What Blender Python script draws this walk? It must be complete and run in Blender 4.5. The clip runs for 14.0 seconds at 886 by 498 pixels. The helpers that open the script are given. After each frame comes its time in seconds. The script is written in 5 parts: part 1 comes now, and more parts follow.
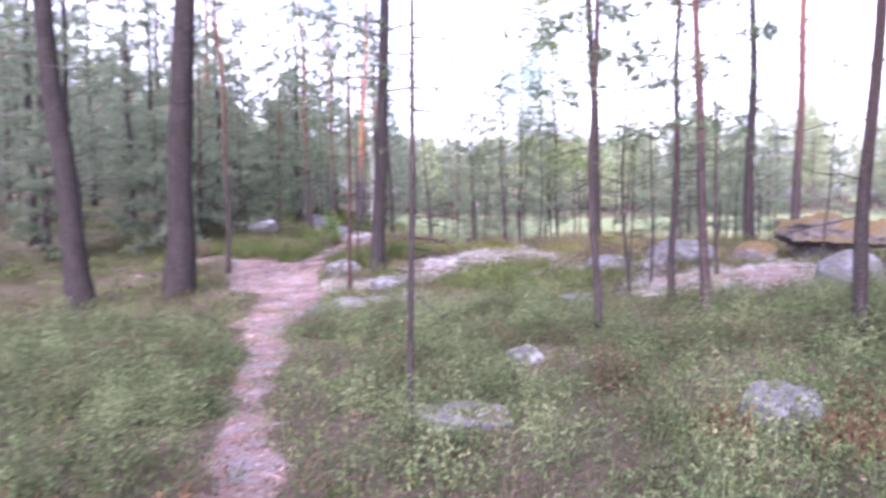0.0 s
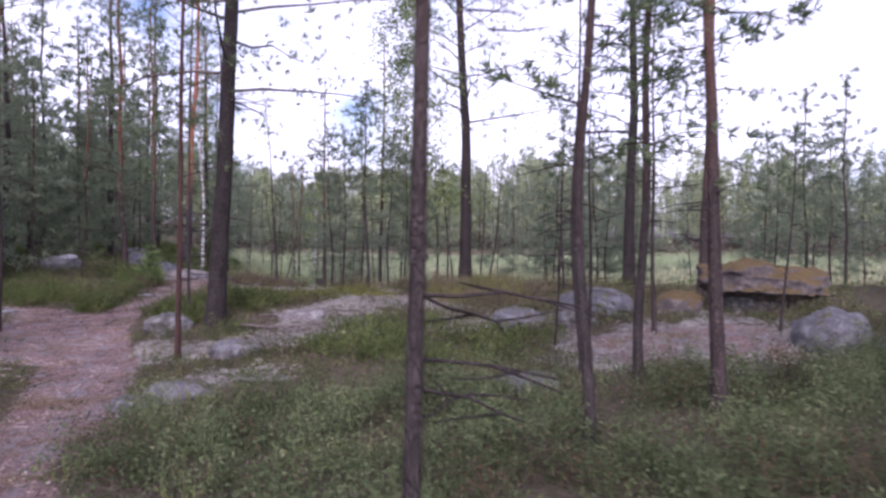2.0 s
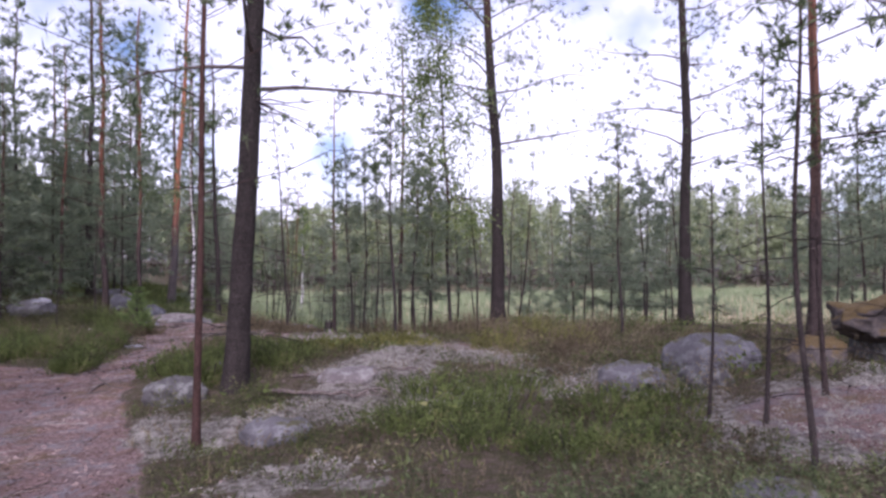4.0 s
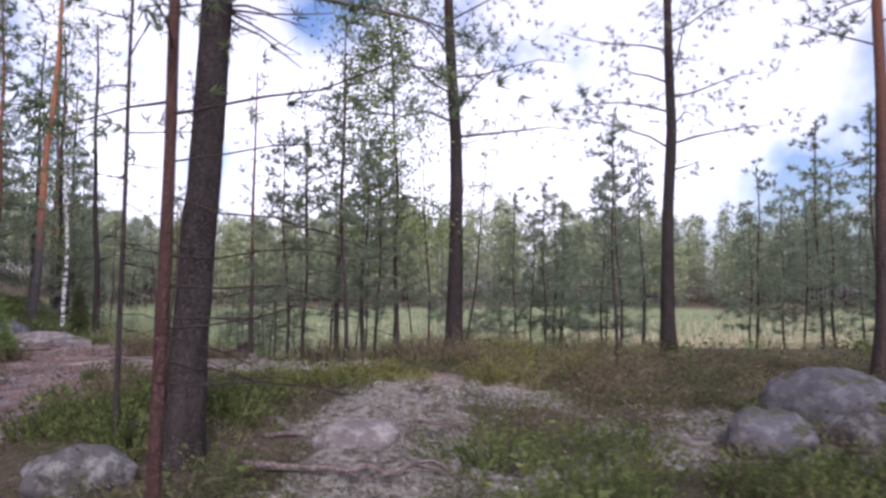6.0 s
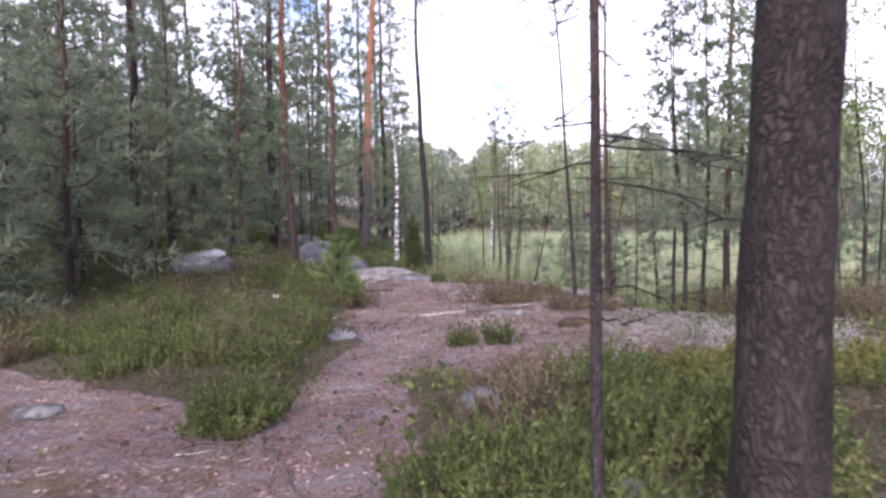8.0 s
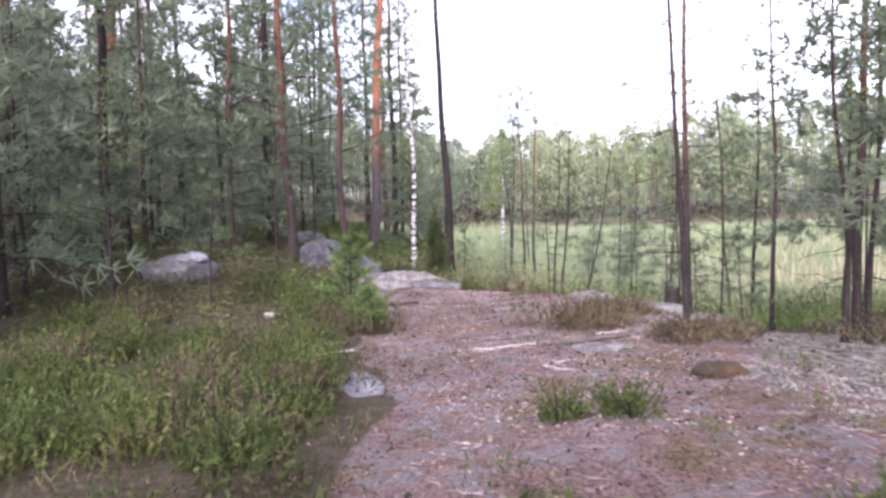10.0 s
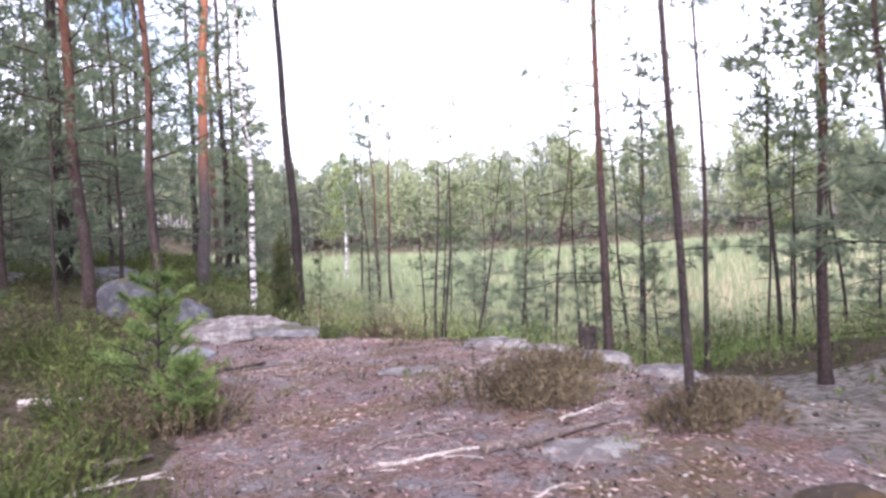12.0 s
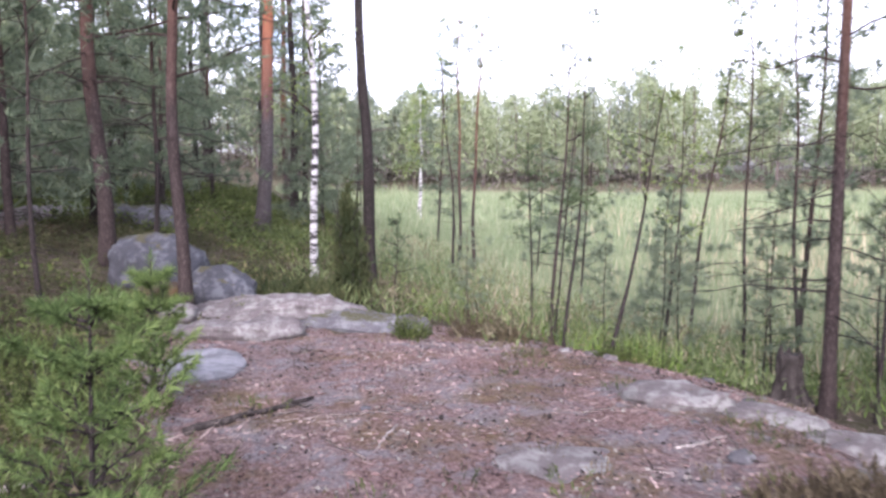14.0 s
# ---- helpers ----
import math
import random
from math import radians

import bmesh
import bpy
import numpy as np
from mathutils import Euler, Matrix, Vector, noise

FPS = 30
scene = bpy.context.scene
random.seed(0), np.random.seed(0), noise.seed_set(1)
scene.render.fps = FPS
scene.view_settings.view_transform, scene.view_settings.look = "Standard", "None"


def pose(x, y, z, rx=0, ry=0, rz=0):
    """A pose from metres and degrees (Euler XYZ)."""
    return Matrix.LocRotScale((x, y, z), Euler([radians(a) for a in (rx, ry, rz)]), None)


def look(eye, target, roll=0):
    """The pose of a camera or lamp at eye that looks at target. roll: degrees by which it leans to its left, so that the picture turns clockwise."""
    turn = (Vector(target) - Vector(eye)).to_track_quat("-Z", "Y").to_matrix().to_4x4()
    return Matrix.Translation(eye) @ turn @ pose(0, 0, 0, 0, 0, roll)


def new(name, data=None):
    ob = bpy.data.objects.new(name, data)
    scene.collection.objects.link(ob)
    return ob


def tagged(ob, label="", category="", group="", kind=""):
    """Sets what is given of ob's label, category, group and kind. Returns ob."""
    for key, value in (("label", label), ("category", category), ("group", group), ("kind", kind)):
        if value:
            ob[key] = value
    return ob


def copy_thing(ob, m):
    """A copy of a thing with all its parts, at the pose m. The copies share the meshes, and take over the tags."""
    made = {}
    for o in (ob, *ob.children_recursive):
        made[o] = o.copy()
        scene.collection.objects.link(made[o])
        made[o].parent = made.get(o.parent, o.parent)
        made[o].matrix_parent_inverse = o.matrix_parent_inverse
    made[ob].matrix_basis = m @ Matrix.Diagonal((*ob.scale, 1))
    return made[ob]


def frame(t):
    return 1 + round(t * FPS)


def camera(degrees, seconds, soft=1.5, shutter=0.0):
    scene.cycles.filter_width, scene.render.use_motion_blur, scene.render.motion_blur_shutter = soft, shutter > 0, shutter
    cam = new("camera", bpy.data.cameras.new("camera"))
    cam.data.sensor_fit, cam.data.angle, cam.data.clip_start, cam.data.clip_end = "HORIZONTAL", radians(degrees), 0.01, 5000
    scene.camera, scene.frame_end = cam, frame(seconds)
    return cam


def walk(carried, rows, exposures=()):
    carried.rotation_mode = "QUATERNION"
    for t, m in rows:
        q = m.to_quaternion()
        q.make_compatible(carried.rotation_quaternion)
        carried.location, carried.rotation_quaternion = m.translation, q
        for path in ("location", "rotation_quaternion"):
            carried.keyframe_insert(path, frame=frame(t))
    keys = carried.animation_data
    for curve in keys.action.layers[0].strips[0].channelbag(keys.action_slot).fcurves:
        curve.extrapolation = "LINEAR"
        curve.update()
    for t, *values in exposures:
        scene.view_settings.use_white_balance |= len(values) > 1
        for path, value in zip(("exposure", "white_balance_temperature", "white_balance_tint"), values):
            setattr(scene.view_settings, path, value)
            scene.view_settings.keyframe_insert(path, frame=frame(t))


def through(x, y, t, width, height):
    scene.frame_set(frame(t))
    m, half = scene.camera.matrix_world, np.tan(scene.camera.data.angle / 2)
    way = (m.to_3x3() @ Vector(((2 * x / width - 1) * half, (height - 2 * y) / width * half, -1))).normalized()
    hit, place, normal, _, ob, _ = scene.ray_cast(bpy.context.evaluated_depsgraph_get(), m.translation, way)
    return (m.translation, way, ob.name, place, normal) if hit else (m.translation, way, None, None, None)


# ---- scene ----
cam = camera(62.4, 14.0, soft=2.7, shutter=0.4)

PATH = [
    (0, (-0.038, -0.001, 1.428), (-0.009, 1.995, 1.304), -0.74),
    (0.5, (-0.218, 0.653, 1.369), (0.155, 2.617, 1.320), -0.91),
    (1, (-0.336, 1.418, 1.378), (0.202, 3.344, 1.402), -1.47),
    (1.5, (-0.419, 2.221, 1.380), (0.203, 4.121, 1.379), -0.28),
    (2, (-0.466, 3.053, 1.464), (0.015, 4.993, 1.434), 0.37),
    (2.5, (-0.626, 3.838, 1.418), (-0.098, 5.766, 1.438), -0.59),
    (3, (-0.814, 4.452, 1.431), (-0.333, 6.392, 1.496), -1.34),
    (3.5, (-0.974, 5.007, 1.470), (-0.489, 6.946, 1.534), -0.91),
    (6, (-1.676, 8.831, 1.375), (-0.830, 10.639, 1.494), 0.60),
    (6.5, (-1.955, 9.620, 1.420), (-1.277, 11.500, 1.505), 1.40),
    (7, (-2.150, 10.469, 1.445), (-1.639, 12.402, 1.469), 0.70),
    (7.5, (-2.195, 11.451, 1.500), (-1.962, 13.437, 1.509), 0.30),
    (8, (-2.167, 12.239, 1.450), (-2.081, 14.235, 1.362), -1.14),
    (10.5, (-2.595, 15.636, 1.468), (-2.513, 17.632, 1.361), -1.49),
    (11, (-2.563, 16.351, 1.491), (-2.300, 18.331, 1.404), 0.06),
    (11.5, (-2.524, 17.067, 1.539), (-2.077, 19.010, 1.389), -0.22),
    (12, (-2.623, 17.601, 1.406), (-2.106, 19.533, 1.362), -2.44),
    (12.5, (-2.618, 18.390, 1.542), (-2.142, 20.326, 1.384), -1.04),
    (13, (-2.562, 19.015, 1.613), (-2.207, 20.975, 1.424), -0.22),
    (13.5, (-2.454, 19.691, 1.646), (-2.102, 21.650, 1.458), -0.39),
    (14, (-2.430, 20.405, 1.667), (-2.104, 22.366, 1.450), 0.31),
]
walk(cam, [(t, look(eye, target, roll)) for t, eye, target, roll in PATH],
     exposures=[(0.0, 2.1, 5550, 42), (0.5, 1.55, 5400, 40), (1.0, 1.55, 5450, 40), (1.5, 0.75, 5600, 38), (2.5, 0.7, 5700, 38), (3.5, 0.65, 5750, 37), (6.0, 0.6, 5900, 31), (7.0, 0.85, 5900, 31), (8.0, 1.3, 5900, 31), (10.5, 1.65, 5950, 31), (14.0, 1.6, 5850, 28)])

# ---- world and sun: bright thin overcast ----
world = bpy.data.worlds.new("overcast_sky")
world.use_nodes = True
scene.world = world
wn = world.node_tree
sky = wn.nodes.new("ShaderNodeTexSky")
sky.sky_type, sky.sun_disc = "NISHITA", False
sky.sun_elevation, sky.sun_rotation = radians(38), radians(196)
sky.dust_density, sky.air_density, sky.ozone_density = 3.0, 1.0, 1.0
pale = wn.nodes.new("ShaderNodeHueSaturation")
pale.inputs["Saturation"].default_value = 0.22
pale.inputs["Value"].default_value = 1.35
gap = wn.nodes.new("ShaderNodeHueSaturation")
gap.inputs["Saturation"].default_value = 1.15
gap.inputs["Value"].default_value = 0.75
cloud = wn.nodes.new("ShaderNodeTexNoise")
cloud.inputs["Scale"].default_value, cloud.inputs["Detail"].default_value = 3.4, 5.0
cover = wn.nodes.new("ShaderNodeMapRange")
cover.inputs["From Min"].default_value, cover.inputs["From Max"].default_value = 0.36, 0.47
layer = wn.nodes.new("ShaderNodeMix")
layer.data_type = "RGBA"
towards = wn.nodes.new("ShaderNodeTexCoord")
wn.links.new(towards.outputs["Generated"], cloud.inputs["Vector"])
wn.links.new(cloud.outputs["Fac"], cover.inputs["Value"])
wn.links.new(sky.outputs[0], pale.inputs["Color"])
wn.links.new(sky.outputs[0], gap.inputs["Color"])
wn.links.new(cover.outputs[0], layer.inputs[0])
wn.links.new(gap.outputs[0], layer.inputs[6])
wn.links.new(pale.outputs[0], layer.inputs[7])
wn.links.new(layer.outputs[2], wn.nodes["Background"].inputs[0])
wn.nodes["Background"].inputs[1].default_value = 0.15
sun_data = bpy.data.lights.new("sun", "SUN")
sun_data.energy, sun_data.angle, sun_data.color = 1.5, radians(25), (1.0, 0.95, 0.88)
sun = new("sun", sun_data)
sun.matrix_world = look((-5, -18, 14.6), (0, 0, 0))

# ---- small tools ----
rng = np.random.default_rng(7)
TABLE = rng.random(4096)


def vnoise(x, y, z=0.0):
    """Smooth value noise of 0 to 1, for arrays."""
    x, y, z = np.broadcast_arrays(np.asarray(x, float), np.asarray(y, float), np.asarray(z, float))
    ix, iy, iz = (np.floor(a).astype(np.int64) for a in (x, y, z))
    fx, fy, fz = x - ix, y - iy, z - iz
    fx, fy, fz = (f * f * (3 - 2 * f) for f in (fx, fy, fz))
    out = 0
    for a in (0, 1):
        for b in (0, 1):
            for c in (0, 1):
                h = TABLE[((ix + a) * 73856093 ^ (iy + b) * 19349663 ^ (iz + c) * 83492791) & 4095]
                out = out + h * (fx if a else 1 - fx) * (fy if b else 1 - fy) * (fz if c else 1 - fz)
    return out


def fbm(x, y, z=0.0, octaves=3):
    total, amp = 0, 0.5
    for o in range(octaves):
        total = total + amp * (vnoise(np.asarray(x) * 2 ** o + 17 * o, np.asarray(y) * 2 ** o + 5 * o, np.asarray(z) * 2 ** o) - 0.5)
        amp *= 0.5
    return total


def ease(a, b, x):
    u = np.clip((np.asarray(x, float) - a) / (b - a), 0, 1)
    return u * u * (3 - 2 * u)


def unit(v):
    return v / np.maximum(np.linalg.norm(v, axis=-1, keepdims=True), 1e-9)


class Soup:
    """Collects triangles and makes one mesh of them."""

    def __init__(self):
        self.v, self.f, self.m, self.n = [], [], [], 0

    def add(self, verts, faces, slot=0):
        verts, faces = np.asarray(verts, float).reshape(-1, 3), np.asarray(faces, np.int64).reshape(-1, 3)
        self.v.append(verts)
        self.f.append(faces + self.n)
        self.m.append(np.full(len(faces), slot))
        self.n += len(verts)

    def needles(self, p, d, length, width, slot=0):
        """One slim triangle for each point and direction."""
        side = unit(np.cross(d, rng.normal(size=d.shape)))
        w = np.broadcast_to(np.asarray(width, float).reshape(-1, 1), (len(p), 1)) / 2
        l = np.broadcast_to(np.asarray(length, float).reshape(-1, 1), (len(p), 1))
        v = np.stack([p - side * w, p + side * w, p + d * l], 1)
        self.add(v, np.arange(len(p) * 3), slot)

    def leaves(self, p, d, length, width, slot=0):
        """One folded four-cornered leaf for each point and direction."""
        side = unit(np.cross(d, rng.normal(size=d.shape)))
        up = np.cross(side, d)
        w = np.broadcast_to(np.asarray(width, float).reshape(-1, 1), (len(p), 1)) / 2
        l = np.broadcast_to(np.asarray(length, float).reshape(-1, 1), (len(p), 1))
        mid = p + d * l * 0.45
        v = np.stack([p, mid + side * w + up * w * 0.4, p + d * l, mid - side * w + up * w * 0.4], 1)
        base = 4 * np.arange(len(p))[:, None]
        self.add(v, np.concatenate([base + [0, 1, 2], base + [0, 2, 3]], 1), slot)

    def tube(self, points, radii, sides=6, slot=0, relief=None):
        points, radii = np.asarray(points, float), np.asarray(radii, float)
        n = len(points)
        t = unit(np.gradient(points, axis=0))
        ref = np.array([1.0, 0, 0]) if abs(t[0][0]) < 0.8 else np.array([0, 1.0, 0])
        a = unit(np.cross(t, ref))
        b = np.cross(t, a)
        ang = np.arange(sides) * 2 * math.pi / sides
        r = radii[:, None] * np.ones((1, sides))
        if relief is not None:
            r = r * relief(ang[None, :], np.arange(n)[:, None], points)
        v = points[:, None] + r[..., None] * (np.cos(ang)[None, :, None] * a[:, None] + np.sin(ang)[None, :, None] * b[:, None])
        i, j = np.meshgrid(np.arange(n - 1), np.arange(sides), indexing="ij")
        k = (j + 1) % sides
        q = np.stack([i * sides + j, i * sides + k, (i + 1) * sides + k, i * sides + j, (i + 1) * sides + k, (i + 1) * sides + j], -1)
        v = np.concatenate([v.reshape(-1, 3), points[-1:], points[:1]])
        top, low = n * sides, n * sides + 1
        js = np.arange(sides)
        caps = np.concatenate([np.stack([(n - 1) * sides + js, (n - 1) * sides + (js + 1) % sides, np.full(sides, top)], 1),
                               np.stack([(js + 1) % sides, js, np.full(sides, low)], 1)])
        self.add(v, np.concatenate([q.reshape(-1, 3), caps]), slot)

    def build(self, name, materials, parent=None, label="", smooth=False):
        v, f = np.concatenate(self.v), np.concatenate(self.f)
        me = bpy.data.meshes.new(name)
        me.vertices.add(len(v))
        me.vertices.foreach_set("co", v.astype(np.float32).ravel())
        me.loops.add(len(f) * 3)
        me.loops.foreach_set("vertex_index", f.astype(np.int32).ravel())
        me.polygons.add(len(f))
        me.polygons.foreach_set("loop_start", np.arange(0, len(f) * 3, 3, dtype=np.int32))
        materials = materials if isinstance(materials, (list, tuple)) else [materials]
        for m in materials:
            me.materials.append(m)
        me.polygons.foreach_set("material_index", np.concatenate(self.m).astype(np.int32))
        me.polygons.foreach_set("use_smooth", np.full(len(f), smooth))
        me.update(calc_edges=True)
        ob = new(name, me)
        if parent:
            ob.parent = parent
        if label:
            tagged(ob, label)
        return ob


def thing(name, x, y, z, label, category, group=""):
    ob = new(name)
    ob.location = (x, y, z)
    ob.empty_display_size = 0.2
    return tagged(ob, label, category, group)


# ---- materials ----
def shader(name, rough=0.8, spec=0.25):
    m = bpy.data.materials.new(name)
    m.use_nodes = True
    b = m.node_tree.nodes["Principled BSDF"]
    b.inputs["Roughness"].default_value = rough
    b.inputs["Specular IOR Level"].default_value = spec
    return m, m.node_tree, b


def node(nt, kind, **values):
    n = nt.nodes.new(kind)
    for key, value in values.items():
        n.inputs[key.replace("_", " ")].default_value = value
    return n


def coords(nt, scale=(1, 1, 1), space="Object"):
    tc, mp = nt.nodes.new("ShaderNodeTexCoord"), nt.nodes.new("ShaderNodeMapping")
    mp.inputs["Scale"].default_value = scale
    nt.links.new(tc.outputs[space], mp.inputs[0])
    return mp.outputs[0]


def noise_tex(nt, vec, scale, detail=5.0, rough=0.6):
    n = node(nt, "ShaderNodeTexNoise", Scale=scale, Detail=detail, Roughness=rough)
    nt.links.new(vec, n.inputs["Vector"])
    return n.outputs["Fac"]


def ramp(nt, fac, *stops):
    r = nt.nodes.new("ShaderNodeValToRGB")
    e = r.color_ramp.elements
    while len(e) < len(stops):
        e.new(0.5)
    for el, (pos, col) in zip(e, stops):
        el.position, el.color = pos, (*col, 1) if len(col) == 3 else col
    nt.links.new(fac, r.inputs[0])
    return r.outputs[0]


def blend(nt, fac, a, b, mode="MIX"):
    m = nt.nodes.new("ShaderNodeMix")
    m.data_type, m.blend_type = "RGBA", mode
    for socket, value in ((m.inputs[0], fac), (m.inputs[6], a), (m.inputs[7], b)):
        if isinstance(value, bpy.types.NodeSocket):
            nt.links.new(value, socket)
        else:
            socket.default_value = value if isinstance(value, (int, float)) else (*value, 1)
    return m.outputs[2]


def calc(nt, op, a, b=0.0):
    m = nt.nodes.new("ShaderNodeMath")
    m.operation = op
    for socket, value in zip(m.inputs, (a, b)):
        if isinstance(value, bpy.types.NodeSocket):
            nt.links.new(value, socket)
        else:
            socket.default_value = value
    return m.outputs[0]


def bump(nt, b, height, strength=0.5, distance=0.02):
    n = node(nt, "ShaderNodeBump", Strength=strength, Distance=distance)
    nt.links.new(height, n.inputs["Height"])
    nt.links.new(n.outputs[0], b.inputs["Normal"])


def foliage(name, *stops, see=0.35, rough=0.65, through=1.0):
    """Leaves of several tones, a little see-through; through above 1 brightens the light they pass, to lift shaded
    crowns.
    """
    m, nt, b = shader(name, rough, 0.12)
    g = nt.nodes.new("ShaderNodeNewGeometry")
    tone = calc(nt, "ADD", calc(nt, "MULTIPLY", g.outputs["Random Per Island"], 0.5),
                calc(nt, "MULTIPLY", calc(nt, "SUBTRACT", noise_tex(nt, coords(nt), 1.4, 5.0), 0.36), 2.0))
    col = ramp(nt, tone, *stops)
    nt.links.new(col, b.inputs["Base Color"])
    t = nt.nodes.new("ShaderNodeBsdfTranslucent")
    passed = node(nt, "ShaderNodeHueSaturation", Value=through)
    nt.links.new(col, passed.inputs["Color"])
    nt.links.new(passed.outputs[0], t.inputs[0])
    mix = nt.nodes.new("ShaderNodeMixShader")
    mix.inputs[0].default_value = see
    nt.links.new(b.outputs[0], mix.inputs[1])
    nt.links.new(t.outputs[0], mix.inputs[2])
    nt.links.new(mix.outputs[0], nt.nodes["Material Output"].inputs[0])
    return m


def bark(name, low, crack, high=None, change=(3.0, 6.0), scale=14.0):
    """Scaly bark; above the change of height (metres) it turns to the thin upper bark."""
    m, nt, b = shader(name, 0.9, 0.15)
    vec = coords(nt, (1, 1, 0.42))
    v = nt.nodes.new("ShaderNodeTexVoronoi")
    v.feature = "DISTANCE_TO_EDGE"
    v.inputs["Scale"].default_value = scale
    warp = nt.nodes.new("ShaderNodeVectorMath")
    warp.operation = "ADD"
    nn = node(nt, "ShaderNodeTexNoise", Scale=9.0, Detail=4.0)
    nt.links.new(vec, nn.inputs["Vector"])
    sc = nt.nodes.new("ShaderNodeVectorMath")
    sc.operation = "SCALE"
    sc.inputs["Scale"].default_value = 0.16
    nt.links.new(nn.outputs["Color"], sc.inputs[0])
    nt.links.new(vec, warp.inputs[0])
    nt.links.new(sc.outputs[0], warp.inputs[1])
    nt.links.new(warp.outputs[0], v.inputs["Vector"])
    plates = ramp(nt, v.outputs["Distance"], (0.02, (0, 0, 0)), (0.26, (1, 1, 1)))
    fine = noise_tex(nt, coords(nt, (1, 1, 0.5)), 45.0, 6.0, 0.7)
    tone = ramp(nt, fine, (0.3, tuple(c * 0.5 for c in low)), (0.7, tuple(min(1, c * 1.5) for c in low)))
    worn = ramp(nt, noise_tex(nt, coords(nt, (1, 1, 0.5)), 7.0, 5.0, 0.65), (0.38, (0.55, 0.55, 0.55)), (0.62, (1, 1, 1)))
    plates = blend(nt, worn, (1, 1, 1), plates)
    col = blend(nt, plates, crack, tone)
    if high:
        sep = nt.nodes.new("ShaderNodeSeparateXYZ")
        nt.links.new(coords(nt), sep.inputs[0])
        wob = calc(nt, "ADD", sep.outputs["Z"], calc(nt, "MULTIPLY", noise_tex(nt, coords(nt, (3, 3, 0.8)), 2.0), 1.6))
        rng_n = nt.nodes.new("ShaderNodeMapRange")
        rng_n.inputs["From Min"].default_value, rng_n.inputs["From Max"].default_value = change
        nt.links.new(wob, rng_n.inputs["Value"])
        upper = ramp(nt, fine, (0.3, tuple(c * 0.6 for c in high)), (0.7, high))
        col = blend(nt, rng_n.outputs[0], col, upper)
    nt.links.new(col, b.inputs["Base Color"])
    bump(nt, b, calc(nt, "ADD", calc(nt, "MULTIPLY", plates, 0.7), calc(nt, "MULTIPLY", fine, 0.5)), 0.8, 0.015)
    return m


PINE_BARK = bark("old_pine_bark", (0.046, 0.038, 0.035), (0.014, 0.011, 0.010), (0.13, 0.072, 0.052), (7.0, 11.0), 52.0)
ORANGE_BARK = bark("orange_pine_bark", (0.10, 0.088, 0.088), (0.04, 0.033, 0.032), (0.34, 0.14, 0.08), (3.2, 5.4), 30.0)
RED_BARK = bark("red_pine_bark", (0.066, 0.05, 0.046), (0.028, 0.021, 0.019), (0.19, 0.085, 0.052), (2.6, 6.0), 34.0)
RUSTY_BARK = bark("rusty_young_bark", (0.068, 0.037, 0.031), (0.03, 0.018, 0.015), (0.09, 0.045, 0.035), (2.0, 5.0), 50.0)
THIN_BARK = bark("young_pine_bark", (0.055, 0.045, 0.042), (0.024, 0.019, 0.018), (0.09, 0.055, 0.042), (2.0, 5.0), 50.0)
DEAD_WOOD = bark("dead_wood", (0.17, 0.14, 0.125), (0.07, 0.055, 0.05), None, (1, 2), 26.0)
STUMP_WOOD = bark("stump_bark", (0.062, 0.052, 0.047), (0.02, 0.017, 0.015), None, (1, 2), 12.0)


def birch_bark():
    m, nt, b = shader("birch_bark", 0.7, 0.3)
    marks = noise_tex(nt, coords(nt, (3.0, 3.0, 11.0)), 1.6, 4.0, 0.6)
    col = ramp(nt, marks, (0.44, (0.03, 0.027, 0.027)), (0.52, (0.46, 0.445, 0.435)), (0.75, (0.60, 0.585, 0.57)))
    nt.links.new(col, b.inputs["Base Color"])
    bump(nt, b, marks, 0.4, 0.01)
    return m


BIRCH_BARK = birch_bark()


def mottled_bark():
    """Old birch: rough dark base with grey-white patches."""
    m, nt, b = shader("mottled_birch_bark", 0.85, 0.2)
    patch = noise_tex(nt, coords(nt, (1.6, 1.6, 0.9)), 5.0, 7.0, 0.68)
    fine = noise_tex(nt, coords(nt, (1, 1, 0.4)), 34.0, 6.0, 0.7)
    light = ramp(nt, fine, (0.3, (0.13, 0.125, 0.125)), (0.7, (0.34, 0.33, 0.33)))
    dark = ramp(nt, fine, (0.3, (0.03, 0.027, 0.026)), (0.7, (0.11, 0.10, 0.095)))
    nt.links.new(blend(nt, ramp(nt, patch, (0.48, (0, 0, 0)), (0.64, (1, 1, 1))), dark, light), b.inputs["Base Color"])
    bump(nt, b, calc(nt, "ADD", patch, calc(nt, "MULTIPLY", fine, 0.7)), 0.9, 0.03)
    return m


MOTTLED_BARK = mottled_bark()
MARK_PAINT, _nt, _b = shader("orange_paint", 0.6, 0.3)
_nt.links.new(ramp(_nt, noise_tex(_nt, coords(_nt), 25.0), (0.3, (0.45, 0.10, 0.03)), (0.7, (0.75, 0.22, 0.07))), _b.inputs["Base Color"])
PINE_NEEDLES = foliage("pine_needles", (0.1, (0.055, 0.078, 0.042)), (0.5, (0.10, 0.135, 0.068)), (0.9, (0.165, 0.20, 0.10)), see=0.45)
# forest haze lightens these two greens; through lifts the shade inside the crowns
SOFT_NEEDLES = foliage("soft_pine_needles", (0.1, (0.10, 0.125, 0.085)), (0.5, (0.15, 0.18, 0.12)), (0.9, (0.205, 0.235, 0.155)), see=0.6, through=1.7)
DARK_NEEDLES = foliage("dark_pine_needles", (0.1, (0.072, 0.098, 0.066)), (0.5, (0.125, 0.158, 0.102)), (0.9, (0.20, 0.24, 0.145)), see=0.6, through=1.55)
